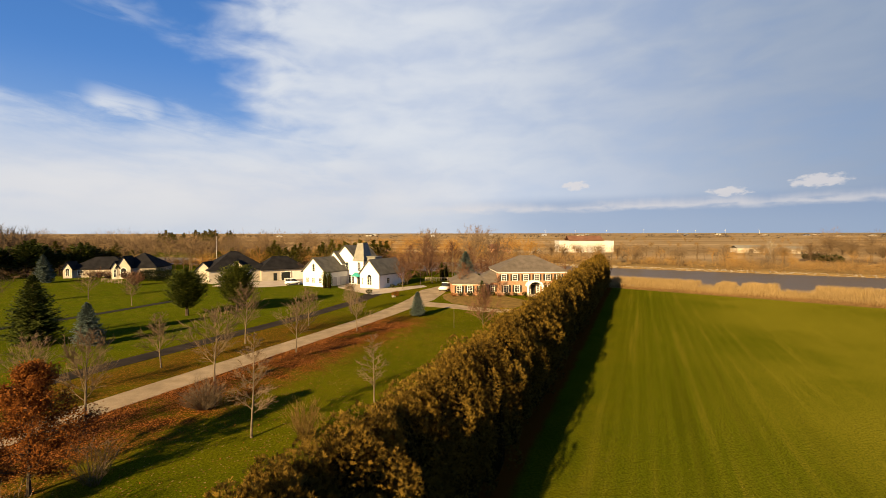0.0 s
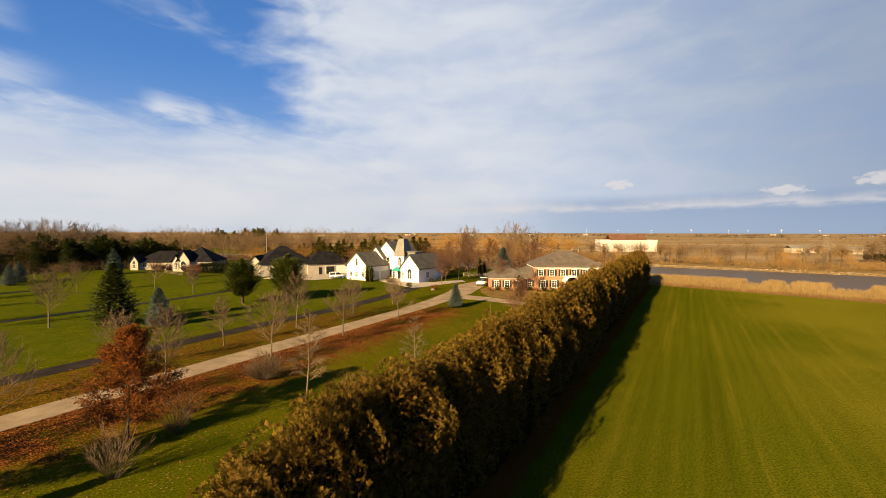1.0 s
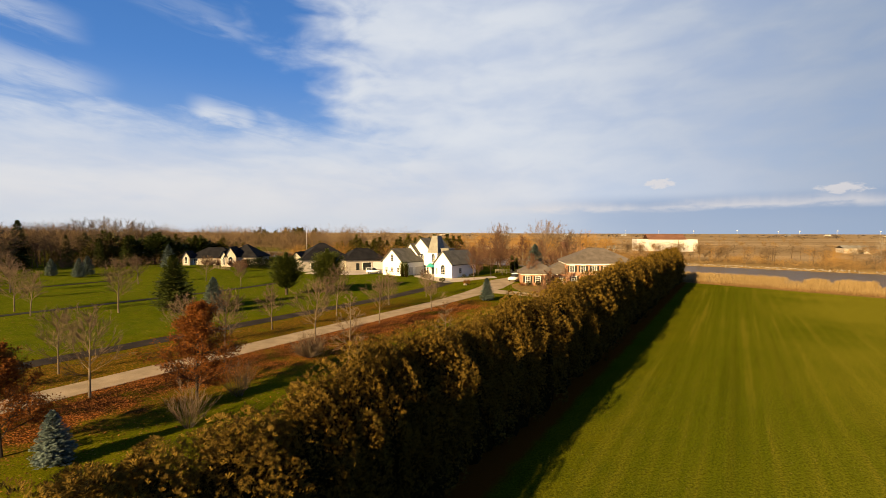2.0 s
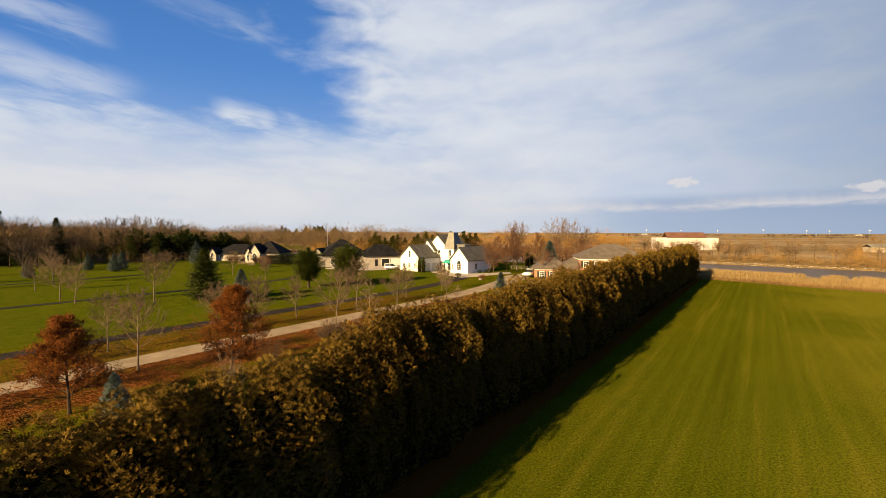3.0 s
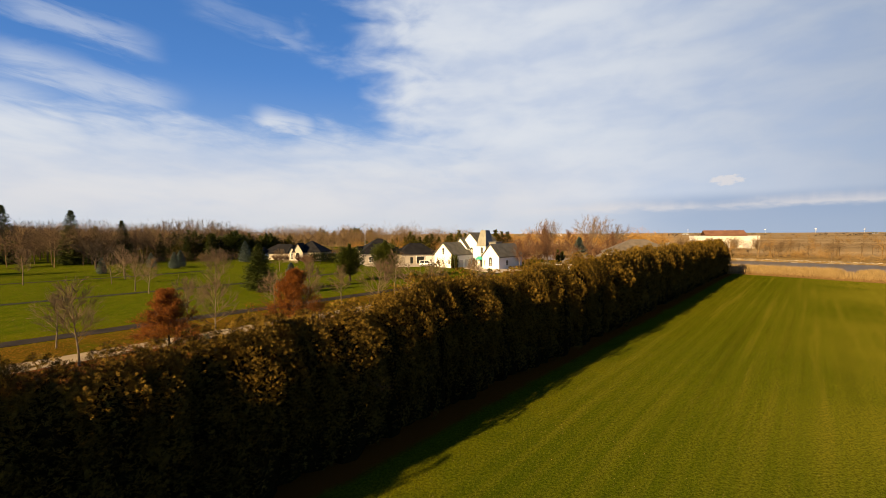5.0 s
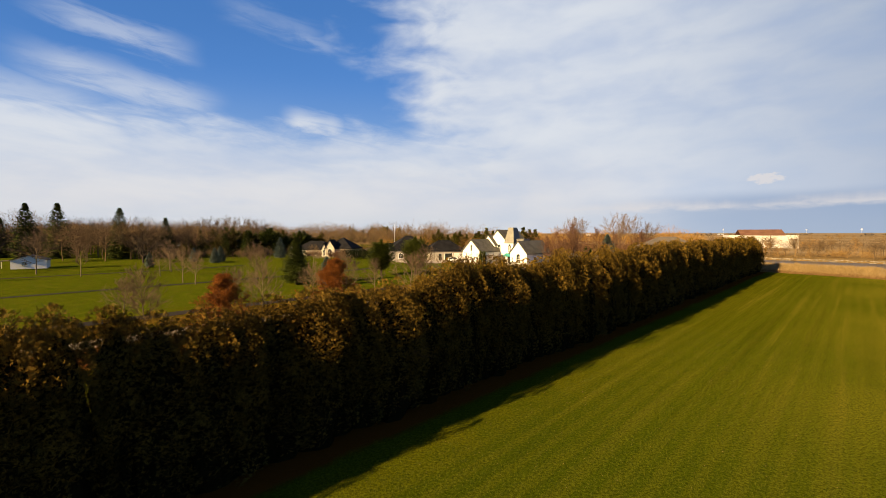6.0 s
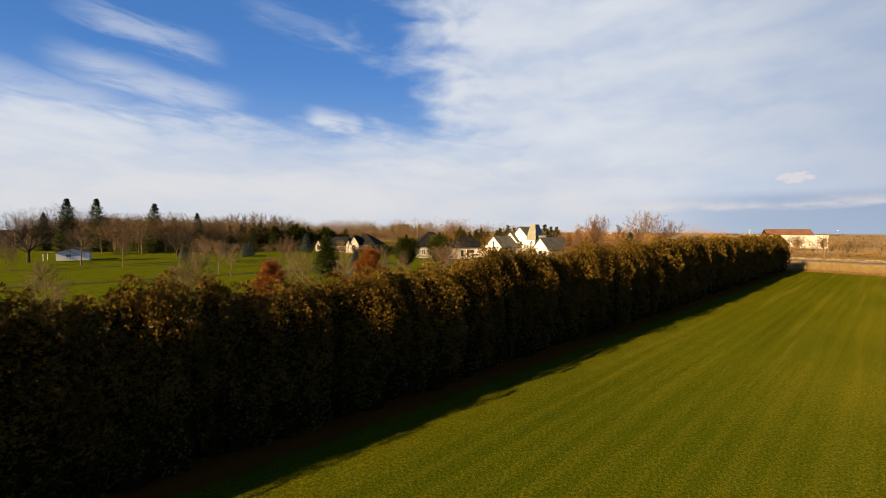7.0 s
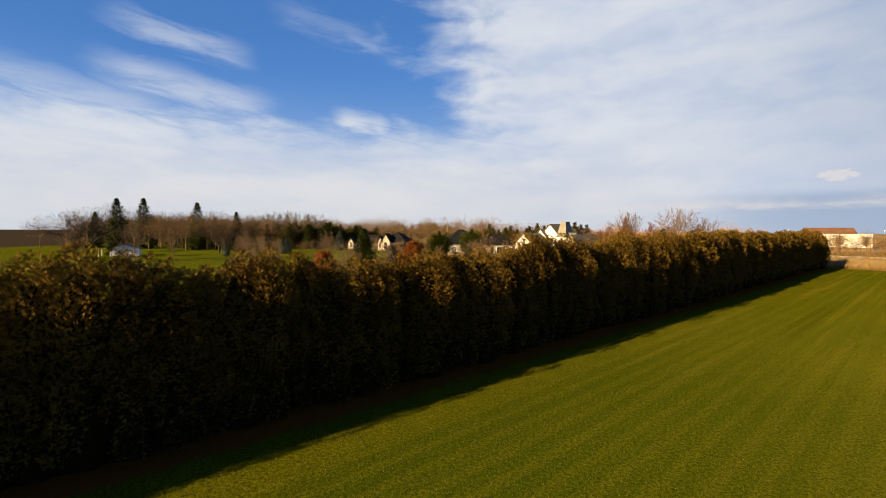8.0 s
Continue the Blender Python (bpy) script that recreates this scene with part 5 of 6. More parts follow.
thicket("bank_scrub_west", scatter(8, 330, -90, 60, 200, 290, 2, 6, 0.7, lambda x, y: 34 < across_river(x, y) < 75), SCRUB, "brown scrub along the river", "scrub", 8, 26, 0.05, fuzz=90)
thicket("wood_edge", scatter(62, 120, -300, -120, 112, 178, 3, 7, 0.6, lambda x, y: 0.25 * -x + 88 < y < 0.25 * -x + 124), WOOD_FAR, "brown brush along the edge of the woods", "scrub", 63, 14, 0.04, fuzz=170)
thicket("near_bank_scrub", scatter(12, 190, -150, 40, 150, 245, 3, 6.0, 0.7, lambda x, y: 36 < river_gap(x, y) < 50), SCRUB, "brown scrub on the bank behind the houses", "scrub", 18, 26, 0.04, fuzz=90)
thicket("bank_groves", scatter(17, 260, 30, 360, 30, 380, 5, 10.5, 0.48, lambda x, y: 36 < across_river(x, y) < 150), WOOD_FAR, "golden-brown small leafless trees beyond the river", "tree", 27, 16, 0.05, fuzz=230)
thicket("bank_willows", scatter(64, 46, 60, 330, 60, 300, 5, 9, 0.55, lambda x, y: 38 < across_river(x, y) < 95), GOLD_TWIG, "golden-twigged willow brush on the far river bank", "tree", 65, 20, 0.05, fuzz=260)
thicket("shed_screen", scatter(18, 40, 195, 275, 270, 300, 3, 7, 0.5), WOOD_FAR, "leafless trees screening the far sheds", "tree", 28, 30, 0.05, fuzz=120)
thicket("field_trees", scatter(9, 260, 60, 900, 290, 900, 4, 9, 0.55), SCRUB, "small leafless trees in rows across the fields", "tree", 9, 30, 0.07, fuzz=80)
thicket("middle_woods", scatter(21, 170, -420, 90, 290, 620, 6, 10.5, 0.7), WOOD_FAR, "low brown leafless woods on the plain", "woodland", 29, 16, 0.09, fuzz=90)
thicket("right_grove", [(200, 205, 17, 6), (206, 212, 15, 6), (194, 214, 14, 5), (228, 190, 12, 6), (245, 196, 12, 6), (170, 235, 11, 5), (238, 178, 11, 6)], WOOD_FAR, "grey leafless grove on the far bank", "tree", 19, 120, 0.05, fuzz=400)
thicket("far_woods", scatter(10, 620, -1700, 2400, 800, 1900, 6, 12, 1.3, lambda x, y: noise.noise(Vector((x * 0.004, y * 0.012, 3))) > 0.05), HORIZON_WOOD, "distant strips of leafless woods on the horizon", "woodland", 10, 6, 0.35, fuzz=34)

thicket("river_grove", [(184, 209, 18, 8.5), (190, 204, 14, 7), (179, 214, 13, 7), (196, 196, 12, 7), (203, 190, 11, 7), (172, 222, 9, 6)], WOOD_FAR,
        "tall rounded leafless grove on the far river bank", "tree", 41, 300, 0.05, fuzz=1100)
thicket("bleached_trees", [(162, 218, 14.5, 4.5), (152, 218.5, 7.5, 3.5), (158, 214, 6, 4)], STONE, "bleached dead trees on the far river bank", "tree", 42, 60, 0.05)
t, c = old_tree(91, 17.0, 0.2, 9, 0.75, 0.022, 0.30, 3, 0.09)
GREAT = plant("great_tree", "great old leafless tree with spreading grey limbs", "tree", [("trunk", t, BARK), ("crown", c, TWIG)], 12.6, 158, 0, 1.0, "great bare trees")
for i, (x, y, s) in enumerate(((21, 163, 0.95), (-3, 160, 0.92), (30, 160, 0.6), (-222, 120, 0.8), (-186, 120, 0.75), (-70, 160, 0.75))):
    again(GREAT, x, y, 53 * i, s, 0.82 if s > 1.3 else 1.0)
t, c = old_tree(93, 18.0, 0.22, 9, 1.15, 0.04, 0.5, 3, 0.05)
ELM = plant("wide_tree", "great old leafless tree with a wide arching crown", "tree", [("trunk", t, BARK), ("crown", c, BARK)], -181, 170, 0, 1.0, "wide old trees")
for i, (x, y, k) in enumerate(((-170, 172, 1.02), (-160, 176, 0.96), (-191, 166, 0.86), (-226, 150, 0.9), (-240, 140, 0.85))):
    again(ELM, x, y, 67 * i + 30, k, 1.0)
t, c = old_tree(95, 14.0, 0.16, 9, 1.2, 0.024, 0.42, 3, 0.04)
LAWN_OAK = plant("spreading_tree", "broad old leafless tree with low dark limbs on the lawn", "tree", [("trunk", t, DARK_BARK), ("crown", c, DARK_BARK)], -155.1, 62.4, 0, 1.0, "broad bare trees")
again(LAWN_OAK, -176, 88, 100, 0.8, 1.0)
again(LAWN_OAK, -140, 98, 200, 0.75, 1.0)

t, c = conifer(9, 8.6, 3.7, 0.0, 16, 14, 1.9, 0.35)
DARKC = plant("dark_conifer", "olive-green conifer among bare trees behind the houses", "tree", [("trunk", t, DARK_BARK), ("foliage", c, OLIVE)], -70, 158, 0, 1.0, "dark conifers behind the houses")
t, c = conifer(23, 8.4, 4.2, -0.25, 13, 15, 2.4, 1.0, 0.1)
EVERGREEN = plant("broad_evergreen", "dark broad evergreen at the edge of the woods", "tree", [("trunk", t, DARK_BARK), ("foliage", c, SPRUCE)], -150, 150, 0, 1.1, "broad evergreens")
rng = random.Random(8)
for i in range(88):
    if i >= 74:
        x, y, s = rng.uniform(-66, -20), rng.uniform(152, 176), rng.uniform(0.9, 1.3)
    elif i >= 60:
        x, y, s = rng.uniform(-185, -122), rng.uniform(140, 178), rng.uniform(0.7, 1.2)
    elif i >= 46:
        again(EVERGREEN, rng.uniform(-190, -120), rng.uniform(138, 172), rng.uniform(0, 360), rng.uniform(0.9, 1.4), 1.0, "dark broad evergreen at the edge of the woods")
        continue
    elif i < 16:
        x, y, s = rng.uniform(-140, -108), rng.uniform(164, 182), rng.uniform(0.8, 1.25)
    elif i < 30:
        x, y, s = rng.uniform(-78, -46), rng.uniform(162, 172), rng.uniform(0.75, 1.0)
    else:
        x, y, s = rng.uniform(-46, -16), rng.uniform(150, 176), rng.uniform(0.9, 1.25)
    again(DARKC, x, y, rng.uniform(0, 360), s, 1.0)
for i in range(9):
    again(EVERGREEN, 190 - 0.9 * i, 231 - 3.6 * i, 40 * i, 0.42 + 0.03 * (i % 4), 1.0, "low dark evergreen on the far river bank")
for i in range(26):
    x, y = rng.uniform(-235, -165), rng.uniform(390, 420)
    again(DARKC, x, y, rng.uniform(0, 360), rng.uniform(1.3, 1.9), 1.0)


def reeds():
    """Dense dry reeds between the lawn and the water."""
    rng = random.Random(3)
    mesh = Mesh()
    count = 0
    while count < 150000:
        x, y = rng.uniform(40, 190), rng.uniform(10, 160)
        s = (x - 49) * 0.668 + (y - 115) * 0.744
        if not 3.5 + 1.5 * noise.noise(Vector((x * 0.1, y * 0.1, 7))) < s or across_river(x, y) > -28:
            continue
        along = (x - 49) * 0.744 - (y - 115) * 0.668
        edge = 3.5 * noise.noise(Vector((along * 0.2, 3.1, 0)))
        if s > 11 + edge and (abs(along - 13.8 + edge * 0.3) < 2.4 or abs(along - 32 + edge * 0.3) < 4.0 or abs(along - 20.5) < 1.0):
            continue
        h = rng.uniform(1.1, 2.0) * (0.35 + 0.65 * min(1, (s - 2) / 7)) * (1.0 + 0.22 * noise.noise(Vector((x * 0.5, y * 0.5, 4))))
        z = -2.6 * (1 - float(smooth(abs(across_river(x, y)), 28.0, 35.0)))
        w = rng.uniform(0, 6.283)
        lean = Vector((rng.uniform(-.3, .3), rng.uniform(-.3, .3), 1))
        dx, dy = math.cos(w) * 0.013, math.sin(w) * 0.013
        tip = Vector((x, y, z)) + lean * h
        mid = Vector((x, y, z)) + lean * h * 0.75
        mesh.poly([(x, y, z - 0.1), (mid.x + dx * 1.7, mid.y + dy * 1.7, mid.z), (tip.x, tip.y, tip.z), (mid.x - dx * 1.7, mid.y - dy * 1.7, mid.z)])
        count += 1
    return tagged(part("reed_bed", mesh.data(), REED), "dense dry straw-coloured reeds along the river", "reeds", kind="stuff")


reeds()


def reed_edge():
    """Trampled brown growth in front of the reeds."""
    rng = random.Random(23)
    mesh = Mesh()
    count = 0
    while count < 26000:
        x, y = rng.uniform(40, 190), rng.uniform(10, 160)
        s = (x - 49) * 0.668 + (y - 115) * 0.744
        if not 1.6 < s + 1.6 * noise.noise(Vector((x * 0.15, y * 0.15, 5))) < 5.5 or across_river(x, y) > -28:
            continue
        h, w, z = rng.uniform(0.3, 0.9), rng.uniform(0, 6.283), gz(x, y)
        dx, dy = math.cos(w) * 0.02, math.sin(w) * 0.02
        mesh.poly([(x - dx, y - dy, z - 0.05), (x + dx, y + dy, z - 0.05), (x + rng.uniform(-.6, .6) * h, y + rng.uniform(-.6, .6) * h, z + h)])
        count += 1
    return tagged(part("reed_edge", mesh.data(), SCRUB), "trampled brown weeds at the edge of the reeds", "weeds", kind="stuff")


reed_edge()


def bank_stones():
    """Pale stones along the far water line."""
    rng = random.Random(4)
    bm = bmesh.new()
    bmesh.ops.create_icosphere(bm, subdivisions=1, radius=1.0)
    base = [v.co.copy() for v in bm.verts]
    faces = [[v.index for v in f.verts] for f in bm.faces]
    bm.free()
    mesh = Mesh()
    count = 0
    while count < 1500:
        x, y = rng.uniform(-40, 260), rng.uniform(30, 240)
        if not 31.6 < across_river(x, y) < 35.2:
            continue
        k, s = len(mesh.v), rng.uniform(0.15, 0.42)
        z = gz(x, y)
        for q in base:
            j = s * rng.uniform(0.75, 1.2)
            mesh.v.append((x + q.x * j * 1.3, y + q.y * j, z + q.z * j * 0.6))
        mesh.f.extend(tuple(k + i for i in f) for f in faces)
        count += 1
    return tagged(part("bank_stones", mesh.data(), BANK_STONE), "rough earthy stones along the far water line", "stones", kind="stuff")


bank_stones()


def fallen_leaves():
    rng = random.Random(6)
    mesh = Mesh()
    count = 0
    while count < 46000:
        a, c = rng.uniform(-30, 62), -31 + abs(rng.gauss(0, 4.5))
        if rng.random() < 0.12:
            c = rng.uniform(-30, -3)
        if c > -2.5 or noise.noise(Vector((a * 0.22, c * 0.3, 0))) < -0.25 + rng.uniform(-.3, .3):
            continue
        x, y = at(a, c)
        leaf(mesh, rng, Vector((x, y, 0.03)), rng.uniform(0.07, 0.14))
        count += 1
    return tagged(part("fallen_leaves", mesh.data(), LITTER), "rust-brown fallen leaves on the grass by the drive", "leaves", kind="stuff")


fallen_leaves()


def lawn_specks():
    """Small pale leaves and clover heads scattered over the open lawn."""
    rng = random.Random(16)
    mesh = Mesh()
    for _ in range(2400):
        a, c = rng.uniform(-32, 40), 3.5 + 24 * rng.random() ** 1.4
        x, y = at(a, c)
        leaf(mesh, rng, Vector((x, y, 0.035)), rng.uniform(0.025, 0.055))
    return tagged(part("lawn_specks", mesh.data(), REED), "small pale leaves scattered over the mown lawn", "leaves", kind="stuff")


lawn_specks()


def lawn_grass():
    """Blades standing out of the mown lawn beside the near end of the hedge."""
    r = np.random.default_rng(9)
    k = 260000
    a = -34 + 70 * r.random(k) ** 1.5 - 18 * r.random(k) ** 3
    c = 2.6 + 27 * r.random(k) ** 1.25
    x, y = OX + a * UX + c * UY, OY + a * UY - c * UX
    z = ground_z(x, y) - 0.01
    w, lean = r.uniform(0, 6.283, k), r.uniform(-0.5, 0.5, (k, 2))
    tall, half = r.uniform(0.04, 0.10, k), r.uniform(0.008, 0.017, k)
    left = np.stack([x - np.cos(w) * half, y - np.sin(w) * half, z], -1)
    right = np.stack([x + np.cos(w) * half, y + np.sin(w) * half, z], -1)
    tip = np.stack([x + lean[:, 0] * tall, y + lean[:, 1] * tall, z + tall], -1)
    verts = np.stack([left, right, tip], 1).reshape(-1, 3)
    faces = np.arange(3 * k).reshape(-1, 3)
    return tagged(part("grass", (verts.tolist(), faces.tolist()), GRASS), "short green mown grass of the open lawn", "grass", kind="stuff")


lawn_grass()


# ---- cars, garden plants and small things ----
def car(name, label, x, y, turn, length, width, height, pickup=False):
    """A parked car; its front points along its own +x."""
    h = thing(name, label, "car", pose(x, y, gz(x, y) + 0.06, 0, 0, turn))
    L, W, H = length / 2, width / 2, height
    if pickup:
        low = [(-L, 0.45), (L, 0.45), (L, 0.95), (L * 0.45, 1.12), (-L, 1.10)]
        cab = [(-L * 0.22, 1.08), (L * 0.45, 1.08), (L * 0.16, H), (-L * 0.16, H)]
    else:
        low = [(-L, 0.4), (L, 0.4), (L, 0.85), (L * 0.5, 1.02), (-L * 0.98, 1.02)]
        cab = [(-L * 0.97, 1.0), (L * 0.5, 1.0), (L * 0.15, H), (-L * 0.82, H)]
    body = moved(prism(low, 2 * W), pose(0, -W, 0))
    bmesh.ops.bevel(body, geom=list(body.edges), offset=0.07, segments=2, affect="EDGES")
    part("body", body, CAR_WHITE, h, "", True)
    glass = moved(prism(cab, 2 * W - 0.24), pose(0, -W + 0.12, 0))
    bmesh.ops.bevel(glass, geom=list(glass.edges), offset=0.05, segments=2, affect="EDGES")
    part("window", glass, GLASS, h, "dark tinted glass", True)
    top = one_box(min(cab[3][0], cab[2][0]) - 0.08, cab[2][0] + 0.05, -W + 0.10, W - 0.10, H - 0.06, H + 0.03, bevel=0.02)
    part("roof", top, CAR_WHITE, h)
    for px in (cab[0][0] + 0.05, (cab[0][0] + cab[1][0]) / 2 - 0.1):
        for s in (-1, 1):
            part("pillar", one_box(px - 0.06, px + 0.06, s * (W - 0.11) - 0.02, s * (W - 0.11) + 0.02, 1.0, H), CAR_WHITE, h)
    if pickup:
        part("tailgate", one_box(-L - 0.03, -L + 0.05, -W + 0.05, W - 0.05, 0.6, 1.12, bevel=0.02), CAR_WHITE, h)
        part("truck_bed", one_box(-L + 0.08, -L * 0.24, -W + 0.12, W - 0.12, 1.06, 1.115), SHUTTER, h, "dark open bed")
    for px in (-L * 0.62, L * 0.62):
        for s in (-1, 1):
            tyre = bmesh.new()
            bmesh.ops.create_cone(tyre, cap_ends=True, segments=18, radius1=0.37, radius2=0.37, depth=0.25, matrix=pose(px, s * (W - 0.10), 0.31, 90))
            wheel = part("wheel", tyre, TYRE, h)
            rim = bmesh.new()
            bmesh.ops.create_cone(rim, cap_ends=True, segments=14, radius1=0.22, radius2=0.22, depth=0.27, matrix=pose(px, s * (W - 0.10), 0.31, 90))
            part("rim", rim, METAL, wheel)
    for s in (-1, 1):
        part("headlight", one_box(L - 0.05, L + 0.02, s * (W - 0.3) - 0.16, s * (W - 0.3) + 0.16, 0.66, 0.84), METAL, h)
        part("tail_light", one_box(-L - 0.04, -L + 0.05, s * (W - 0.16) - 0.07, s * (W - 0.16) + 0.07, 0.7, 1.0), RUST_ROOF, h)
    return h


car("pickup_truck", "white pickup truck parked on the pale drive", 1.3, 110.6, 250, 5.6, 1.95, 1.9, True)
car("parked_car", "white estate car parked on the concrete forecourt", -39.6, 124.4, 24, 4.4, 1.85, 1.72)

rng = random.Random(31)
t, c = cedar(61, 4.6, 0.85, 1500, 0.8)
COL = plant("column_cedar", "narrow green columnar cedar at the garage corner", "tree", [("core", t, CEDAR_INNER_SHADE), ("foliage", c, CEDAR_GREEN)], -29.3, 116.9, 0, 1.0, "columnar cedars")
again(COL, -28.1, 116.5, 90, 0.96, 1.0)
again(COL, 0.9, 134.4, 40, 1.2, 1.0, "narrow dark columnar cedar behind the parked pickup")
again(COL, 2.2, 135.6, 140, 1.05, 1.0, "narrow dark columnar cedar behind the parked pickup")
t, c = conifer(22, 4.6, 1.6, 0.0, 24, 18, 0.8)
plant("garden_spruce", "dark green spruce in front of the low brick wing", "tree", [("trunk", t, DARK_BARK), ("foliage", c, SPRUCE)], 8.9, 100.3, 0, 0.8)
s, l = shrub(41, 1.1, 0.8, 900, 0.10)
BUSH = plant("clipped_bush", "low rounded green shrub against the brick house", "shrub", [("stem_base", s, DARK_BARK), ("foliage", l, SHRUB)], 14.6, 101.2, 0, 1.0, "foundation shrubs")
for i, (x, y, k) in enumerate(((16.4, 101.1, 0.9), (18.6, 100.9, 1.1), (23.6, 101.2, 1.0), (26.0, 101.2, 0.9), (4.2, 101.6, 1.0), (6.3, 101.5, 1.1), (11.6, 102.3, 0.9),
                               (-16.6, 105.3, 1.2), (-12.2, 116.6, 1.0), (-10.6, 119.5, 0.9), (-9.8, 122.5, 1.0), (-22.5, 113.4, 1.0))):
    again(BUSH, x, y, 61 * i, k, 1.0)
s, l = shrub(42, 1.3, 1.1, 900, 0.10)
RUST_BUSH = plant("rust_bush", "low rust-brown shrub beside the drive", "shrub", [("stem_base", s, DARK_BARK), ("foliage", l, OAK_LEAF)], 12.6, 100.6, 0, 0.8, "rust-brown shrubs")
for i, (x, y, k) in enumerate(((2.6, 101.0, 0.8), (-10.2, 101.6, 1.1), (21.6, 101.0, 0.7))):
    again(RUST_BUSH, x, y, 77 * i, k, 1.0)
s, l = shrub(43, 3.6, 2.2, 1800, 0.22)
EVER = plant("evergreen_shrub", "tall dark evergreen shrub beside a cream house", "shrub", [("stem_base", s, DARK_BARK), ("foliage", l, YEW)], -87.5, 137, 0, 1.0, "dark evergreen shrubs")
for i, (x, y, k) in enumerate(((-85, 136, 1.1), (-82.5, 135.2, 1.15), (-80, 134.5, 1.2), (-77.6, 134.8, 1.15), (-90, 138, 0.7), (-75.5, 136, 1.0))):
    again(EVER, x, y, 50 * i, k, 1.0)
lo, hi_ = stems_shrub(9, 3.0, 0.9, 80, 0.014)
BROWN = plant("brown_shrub", "brown leafless shrub screening the cream house", "shrub", [("stem_base", lo, RED_TWIG), ("twig_crown", hi_, RED_TWIG)], -92, 140, 0, 1.0, "brown shrubs before the houses")
for i, (x, y, k) in enumerate(((-95.5, 142, 1.0), (-99, 143, 0.95), (-102.5, 144.5, 1.05), (-106, 146, 1.0), (-109.5, 147.5, 0.9), (-87, 136, 1.2), (-82, 125, 1.3))):
    again(BROWN, x, y, 83 * i, k, 1.0)
t, c = bare_tree(66, 8.4, 1.05, 0.16, 28, 12, 0.10, 0.9, 0.05, 0.010, 9)
REDT = plant("red_twig_tree", "reddish-brown leafless tree beside the concrete forecourt", "tree", [("trunk", t, BARK), ("crown", c, RED_TWIG)], -9.4, 114.5, 0, 1.0, "reddish garden trees")
for i, (x, y, k) in enumerate(((-2.0, 127.3, 1.15), (-8.6, 120.0, 0.6), (5.0, 104.5, 0.85), (12.2, 99.0, 0.55), (-5.2, 124.0, 0.9), (-3.5, 150, 1.5), (4.5, 146, 1.3), (9.5, 140, 1.15), (18.0, 146, 1.2), (-8.5, 143, 1.2))):
    again(REDT, x, y, 71 * i, k, 1.0)


def boulder(x, y, size, label, seed):
    bm = bmesh.new()
    bmesh.ops.create_icosphere(bm, subdivisions=2, radius=size)
    for v in bm.verts:
        v.co *= 0.8 + 0.35 * noise.noise(v.co * 1.6 / size + Vector((seed, 0, 0)))
        v.co.z *= 0.6
    ob = part("boulder", bm, STONE)
    ob.matrix_basis = pose(x, y, gz(x, y) + size * 0.2)
    return tagged(ob, label, "rock")


boulder(-10.6, 101.0, 0.6, "pale boulder beside the gravel drive", 1)
boulder(45.7 * 1.13, 107.4 * 1.13, 0.9, "pale rock at the end of the lawn", 2)
boulder(45.7 * 1.13 + 1.4, 107.4 * 1.13 - 0.5, 0.5, "pale rock at the end of the lawn", 3)


def pole(x, y, height, radius, mat, label, name="pole"):
    bm = bmesh.new()
    bmesh.ops.create_cone(bm, cap_ends=True, segments=10, radius1=radius, radius2=radius * 0.7, depth=height + 0.3, matrix=pose(0, 0, height / 2 - 0.15))
    ob = part(name, bm, mat)
    ob.matrix_basis = pose(x, y, gz(x, y))
    return tagged(ob, label, "pole")


pole(13.4, 117.0, 7.4, 0.09, BARK, "tall weathered wooden pole behind the brick house", "wooden_pole")
pole(-72.5, 152.0, 13.0, 0.09, METAL, "grey mast beside the dark-roofed house", "mast")
pole(1.2, 70.2, 3.4, 0.035, BARK, "pale birch-coloured stake on the lawn", "stake")


def fence(x0, y0, x1, y1, posts, label, mat):
    h = thing("fence", label, "fence", pose(x0, y0, gz(x0, y0)))
    dx, dy = x1 - x0, y1 - y0
    ang = math.degrees(math.atan2(dy, dx))
    for i in range(posts):
        k = i / (posts - 1)
        part("post", moved(one_box(-0.06, 0.06, -0.06, 0.06, -0.2, 1.2), pose(dx * k, dy * k, 0)), mat, h)
    for z in (0.35, 0.7, 1.05):
        part("rail", moved(one_box(0, math.hypot(dx, dy), -0.03, 0.03, z, z + 0.1), pose(0, 0, 0, 0, 0, ang)), mat, h)


fence(-97, 134, -87, 127.5, 7, "low weathered grey rail fence before the cream house", BARK)
fence(-4, 132, 4, 131, 6, "low weathered pale rail fence behind the parked pickup", STONE)


# ---- the far plain ----
def far_building(x, y, w, d, hgt, rise, wall, roof, label, name="farm_building"):
    h = thing(name, label, "building", pose(x, y, gz(x, y), 0, 0, rng.uniform(-8, 8)), "farm buildings on the plain")
    part("wall", one_box(-w / 2, w / 2, 0, d, -0.5, hgt), wall, h)
    part("roof", moved(gable_roof(-d / 2, d / 2, -w / 2, w / 2, hgt, rise, 0.3), pose(0, d / 2, 0, 0, 0, 90)), roof, h)
    part("door", one_box(-1.5, 1.5, -0.1, 0.1, 0, min(3.0, hgt * 0.8)), SHUTTER, h)


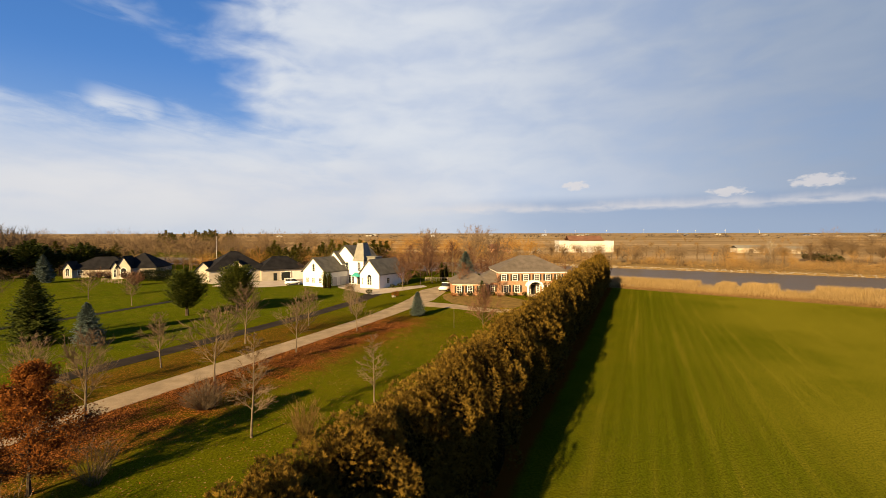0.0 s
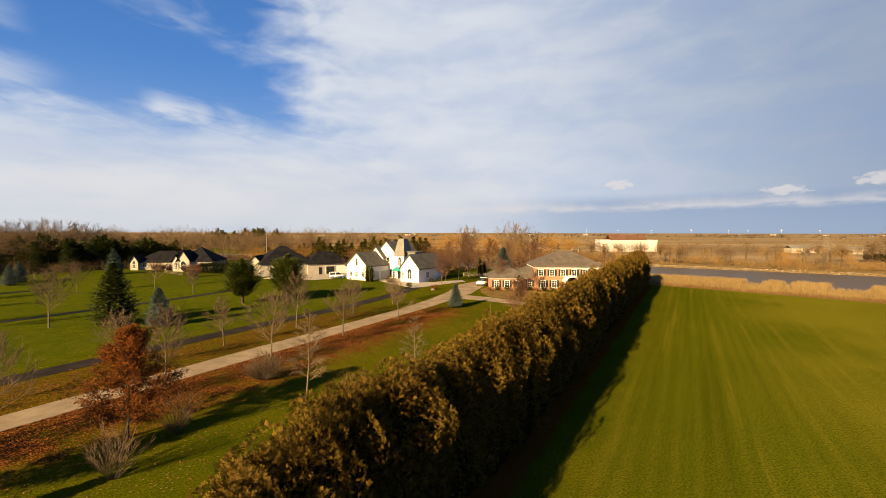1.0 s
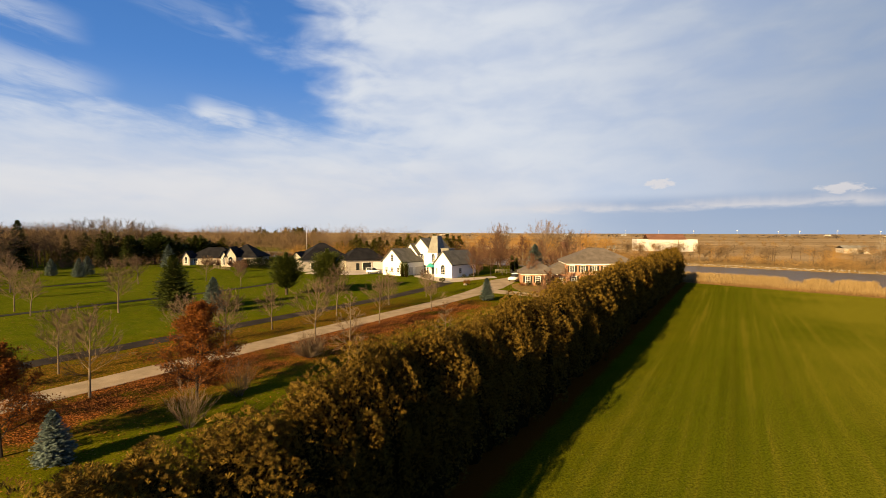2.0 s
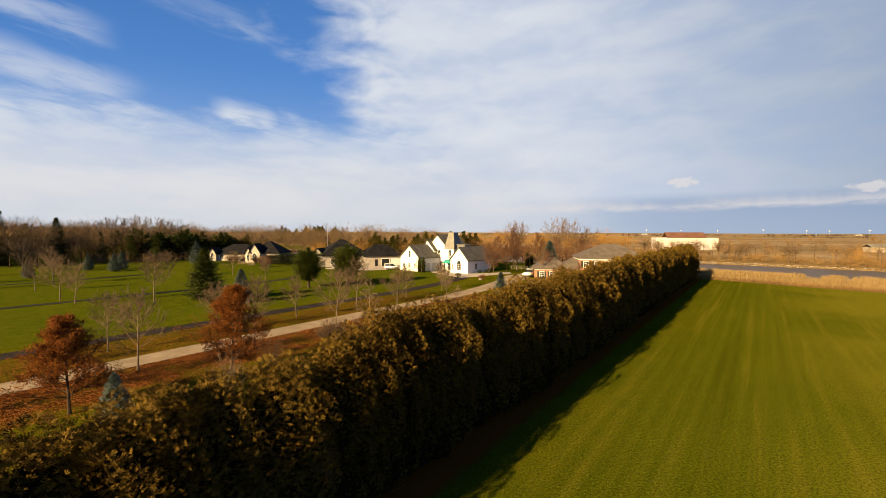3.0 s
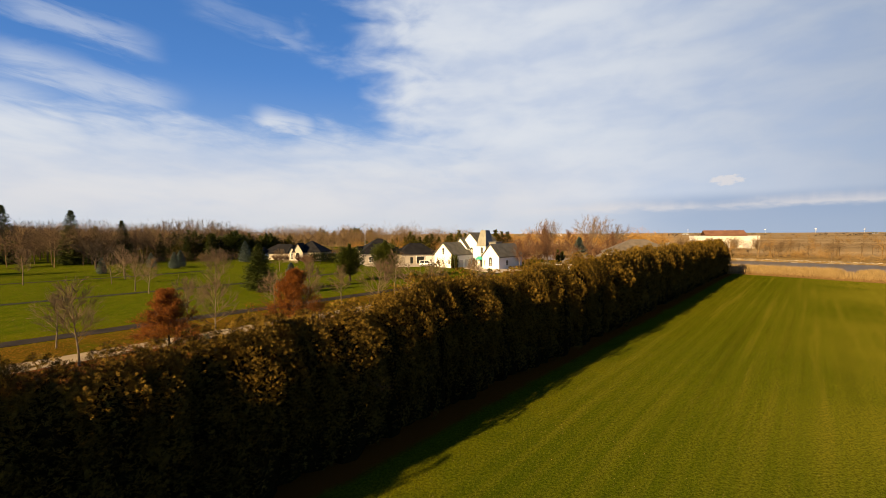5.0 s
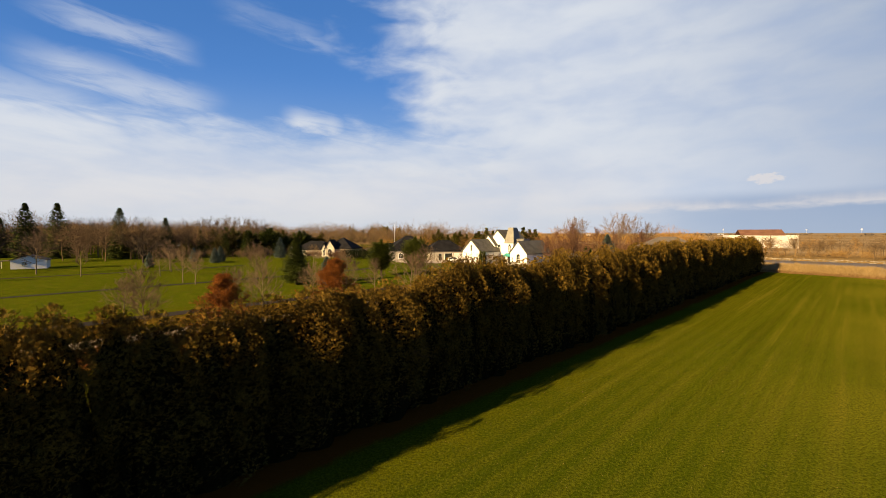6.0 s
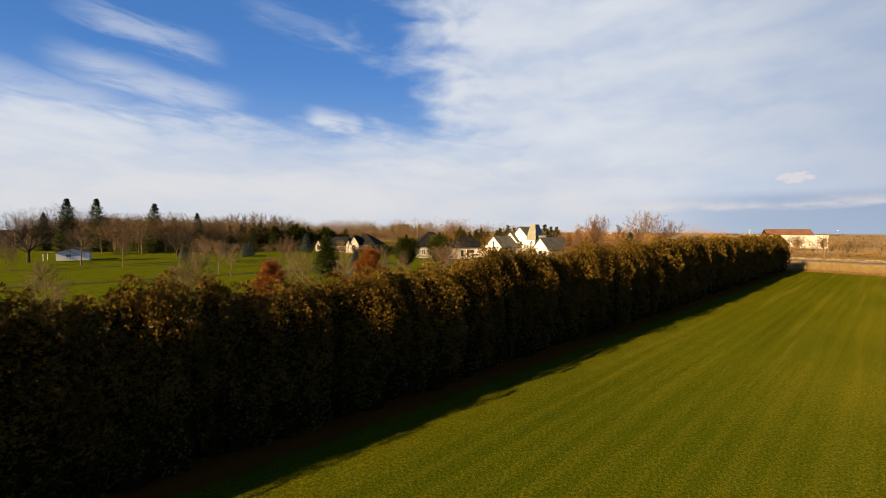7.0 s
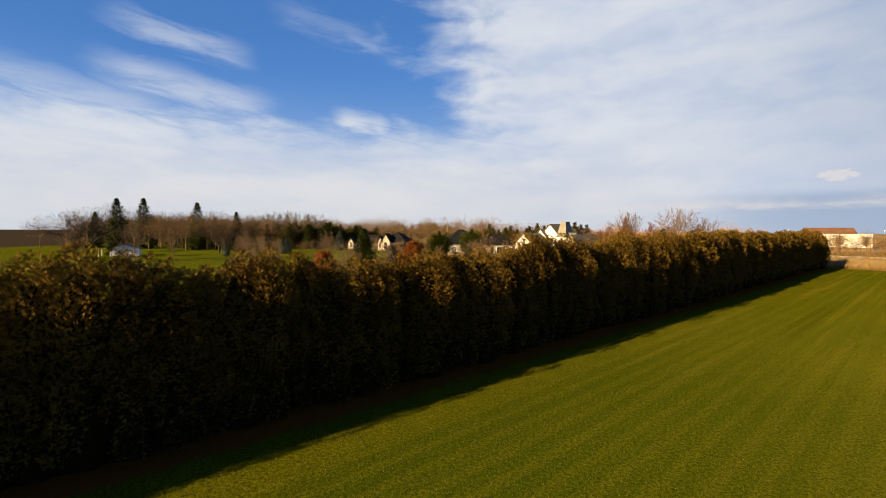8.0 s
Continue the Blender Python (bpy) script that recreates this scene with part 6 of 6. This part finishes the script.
far_building(222, 316, 18, 10, 3.2, 1.6, CREAM, PALE_ROOF, "low white shed in scrub across the river")
far_building(246, 300, 20, 10, 2.8, 1.6, CREAM, PALE_ROOF, "long pale shed in scrub across the river")
far_building(66, 300, 6, 5, 2.8, 1.5, CREAM, PALE_ROOF, "small white farm building across the river")
far_building(42, 292, 14, 8, 4.2, 2.5, BRICK, RUST_ROOF, "red farm building behind willows")
for i in range(20):
    x, y = rng.uniform(-900, 2300), rng.uniform(1300, 2100)
    far_building(x, y, rng.uniform(12, 24), rng.uniform(9, 14), rng.uniform(3, 5), rng.uniform(1.5, 3), CREAM if rng.random() < 0.6 else METAL, PALE_ROOF if rng.random() < 0.6 else DARK_ROOF, "distant farm building on the flat horizon")


def wind_turbine(x, y, hgt, turn):
    h = thing("wind_turbine", "white wind turbine far off on the horizon", "turbine", pose(x, y, 0, 0, 0, turn), "wind turbines")
    bm = bmesh.new()
    bmesh.ops.create_cone(bm, cap_ends=True, segments=8, radius1=0.9, radius2=0.5, depth=hgt, matrix=pose(0, 0, hgt / 2))
    part("tower", bm, METAL, h)
    part("nacelle", one_box(-1.6, 1.6, -4, 4, hgt - 1.5, hgt + 2, bevel=0.4), TRIM, h)
    for k in range(3):
        part("blade", moved(prism([(-0.7, 0), (0.7, 0), (0.25, hgt * 0.4), (-0.25, hgt * 0.4)], 0.4), pose(0, -5, hgt, 0, 120 * k + turn, 0)), METAL, h)


for i, (ang, dist, hgt) in enumerate(((14, 4300, 44), (17.5, 4400, 36), (21, 4300, 38), (25, 4350, 44), (28.5, 4400, 36), (30.2, 4200, 34), (33, 4300, 42), (36, 4400, 36))):
    wind_turbine(math.sin(radians(ang)) * dist, math.cos(radians(ang)) * dist, hgt * 0.68, 23 * i)



def dead_branch():
    """A pale dry branch that pokes out of the hedge's face."""
    rng = random.Random(51)
    mesh = Mesh()
    start = Vector((-7.9, 5.6, 3.5))
    for _ in range(9):
        d = Vector((UY + rng.uniform(-.5, .5), -UX + rng.uniform(-.5, .5), rng.uniform(-0.2, 0.6)))
        pts = rod(rng, start + Vector((rng.uniform(-.3, .3), rng.uniform(-.3, .3), rng.uniform(-.3, .3))), d, rng.uniform(0.5, 1.0), 0.14, 4, 0.02)
        mesh.tube(pts, [0.009, 0.008, 0.006, 0.005, 0.003], 3)
        for _ in range(9):
            k = rng.randrange(1, 5)
            mesh.ribbon(pts[k], pts[k] + aside(rng, d.normalized(), rng.uniform(0.3, 0.9)) * rng.uniform(0.1, 0.28), 0.004, rng)
    return tagged(part("dead_branch", mesh.data(), RED_TWIG), "pale dry dead branch poking out of the cedar hedge", "branch")


dead_branch()
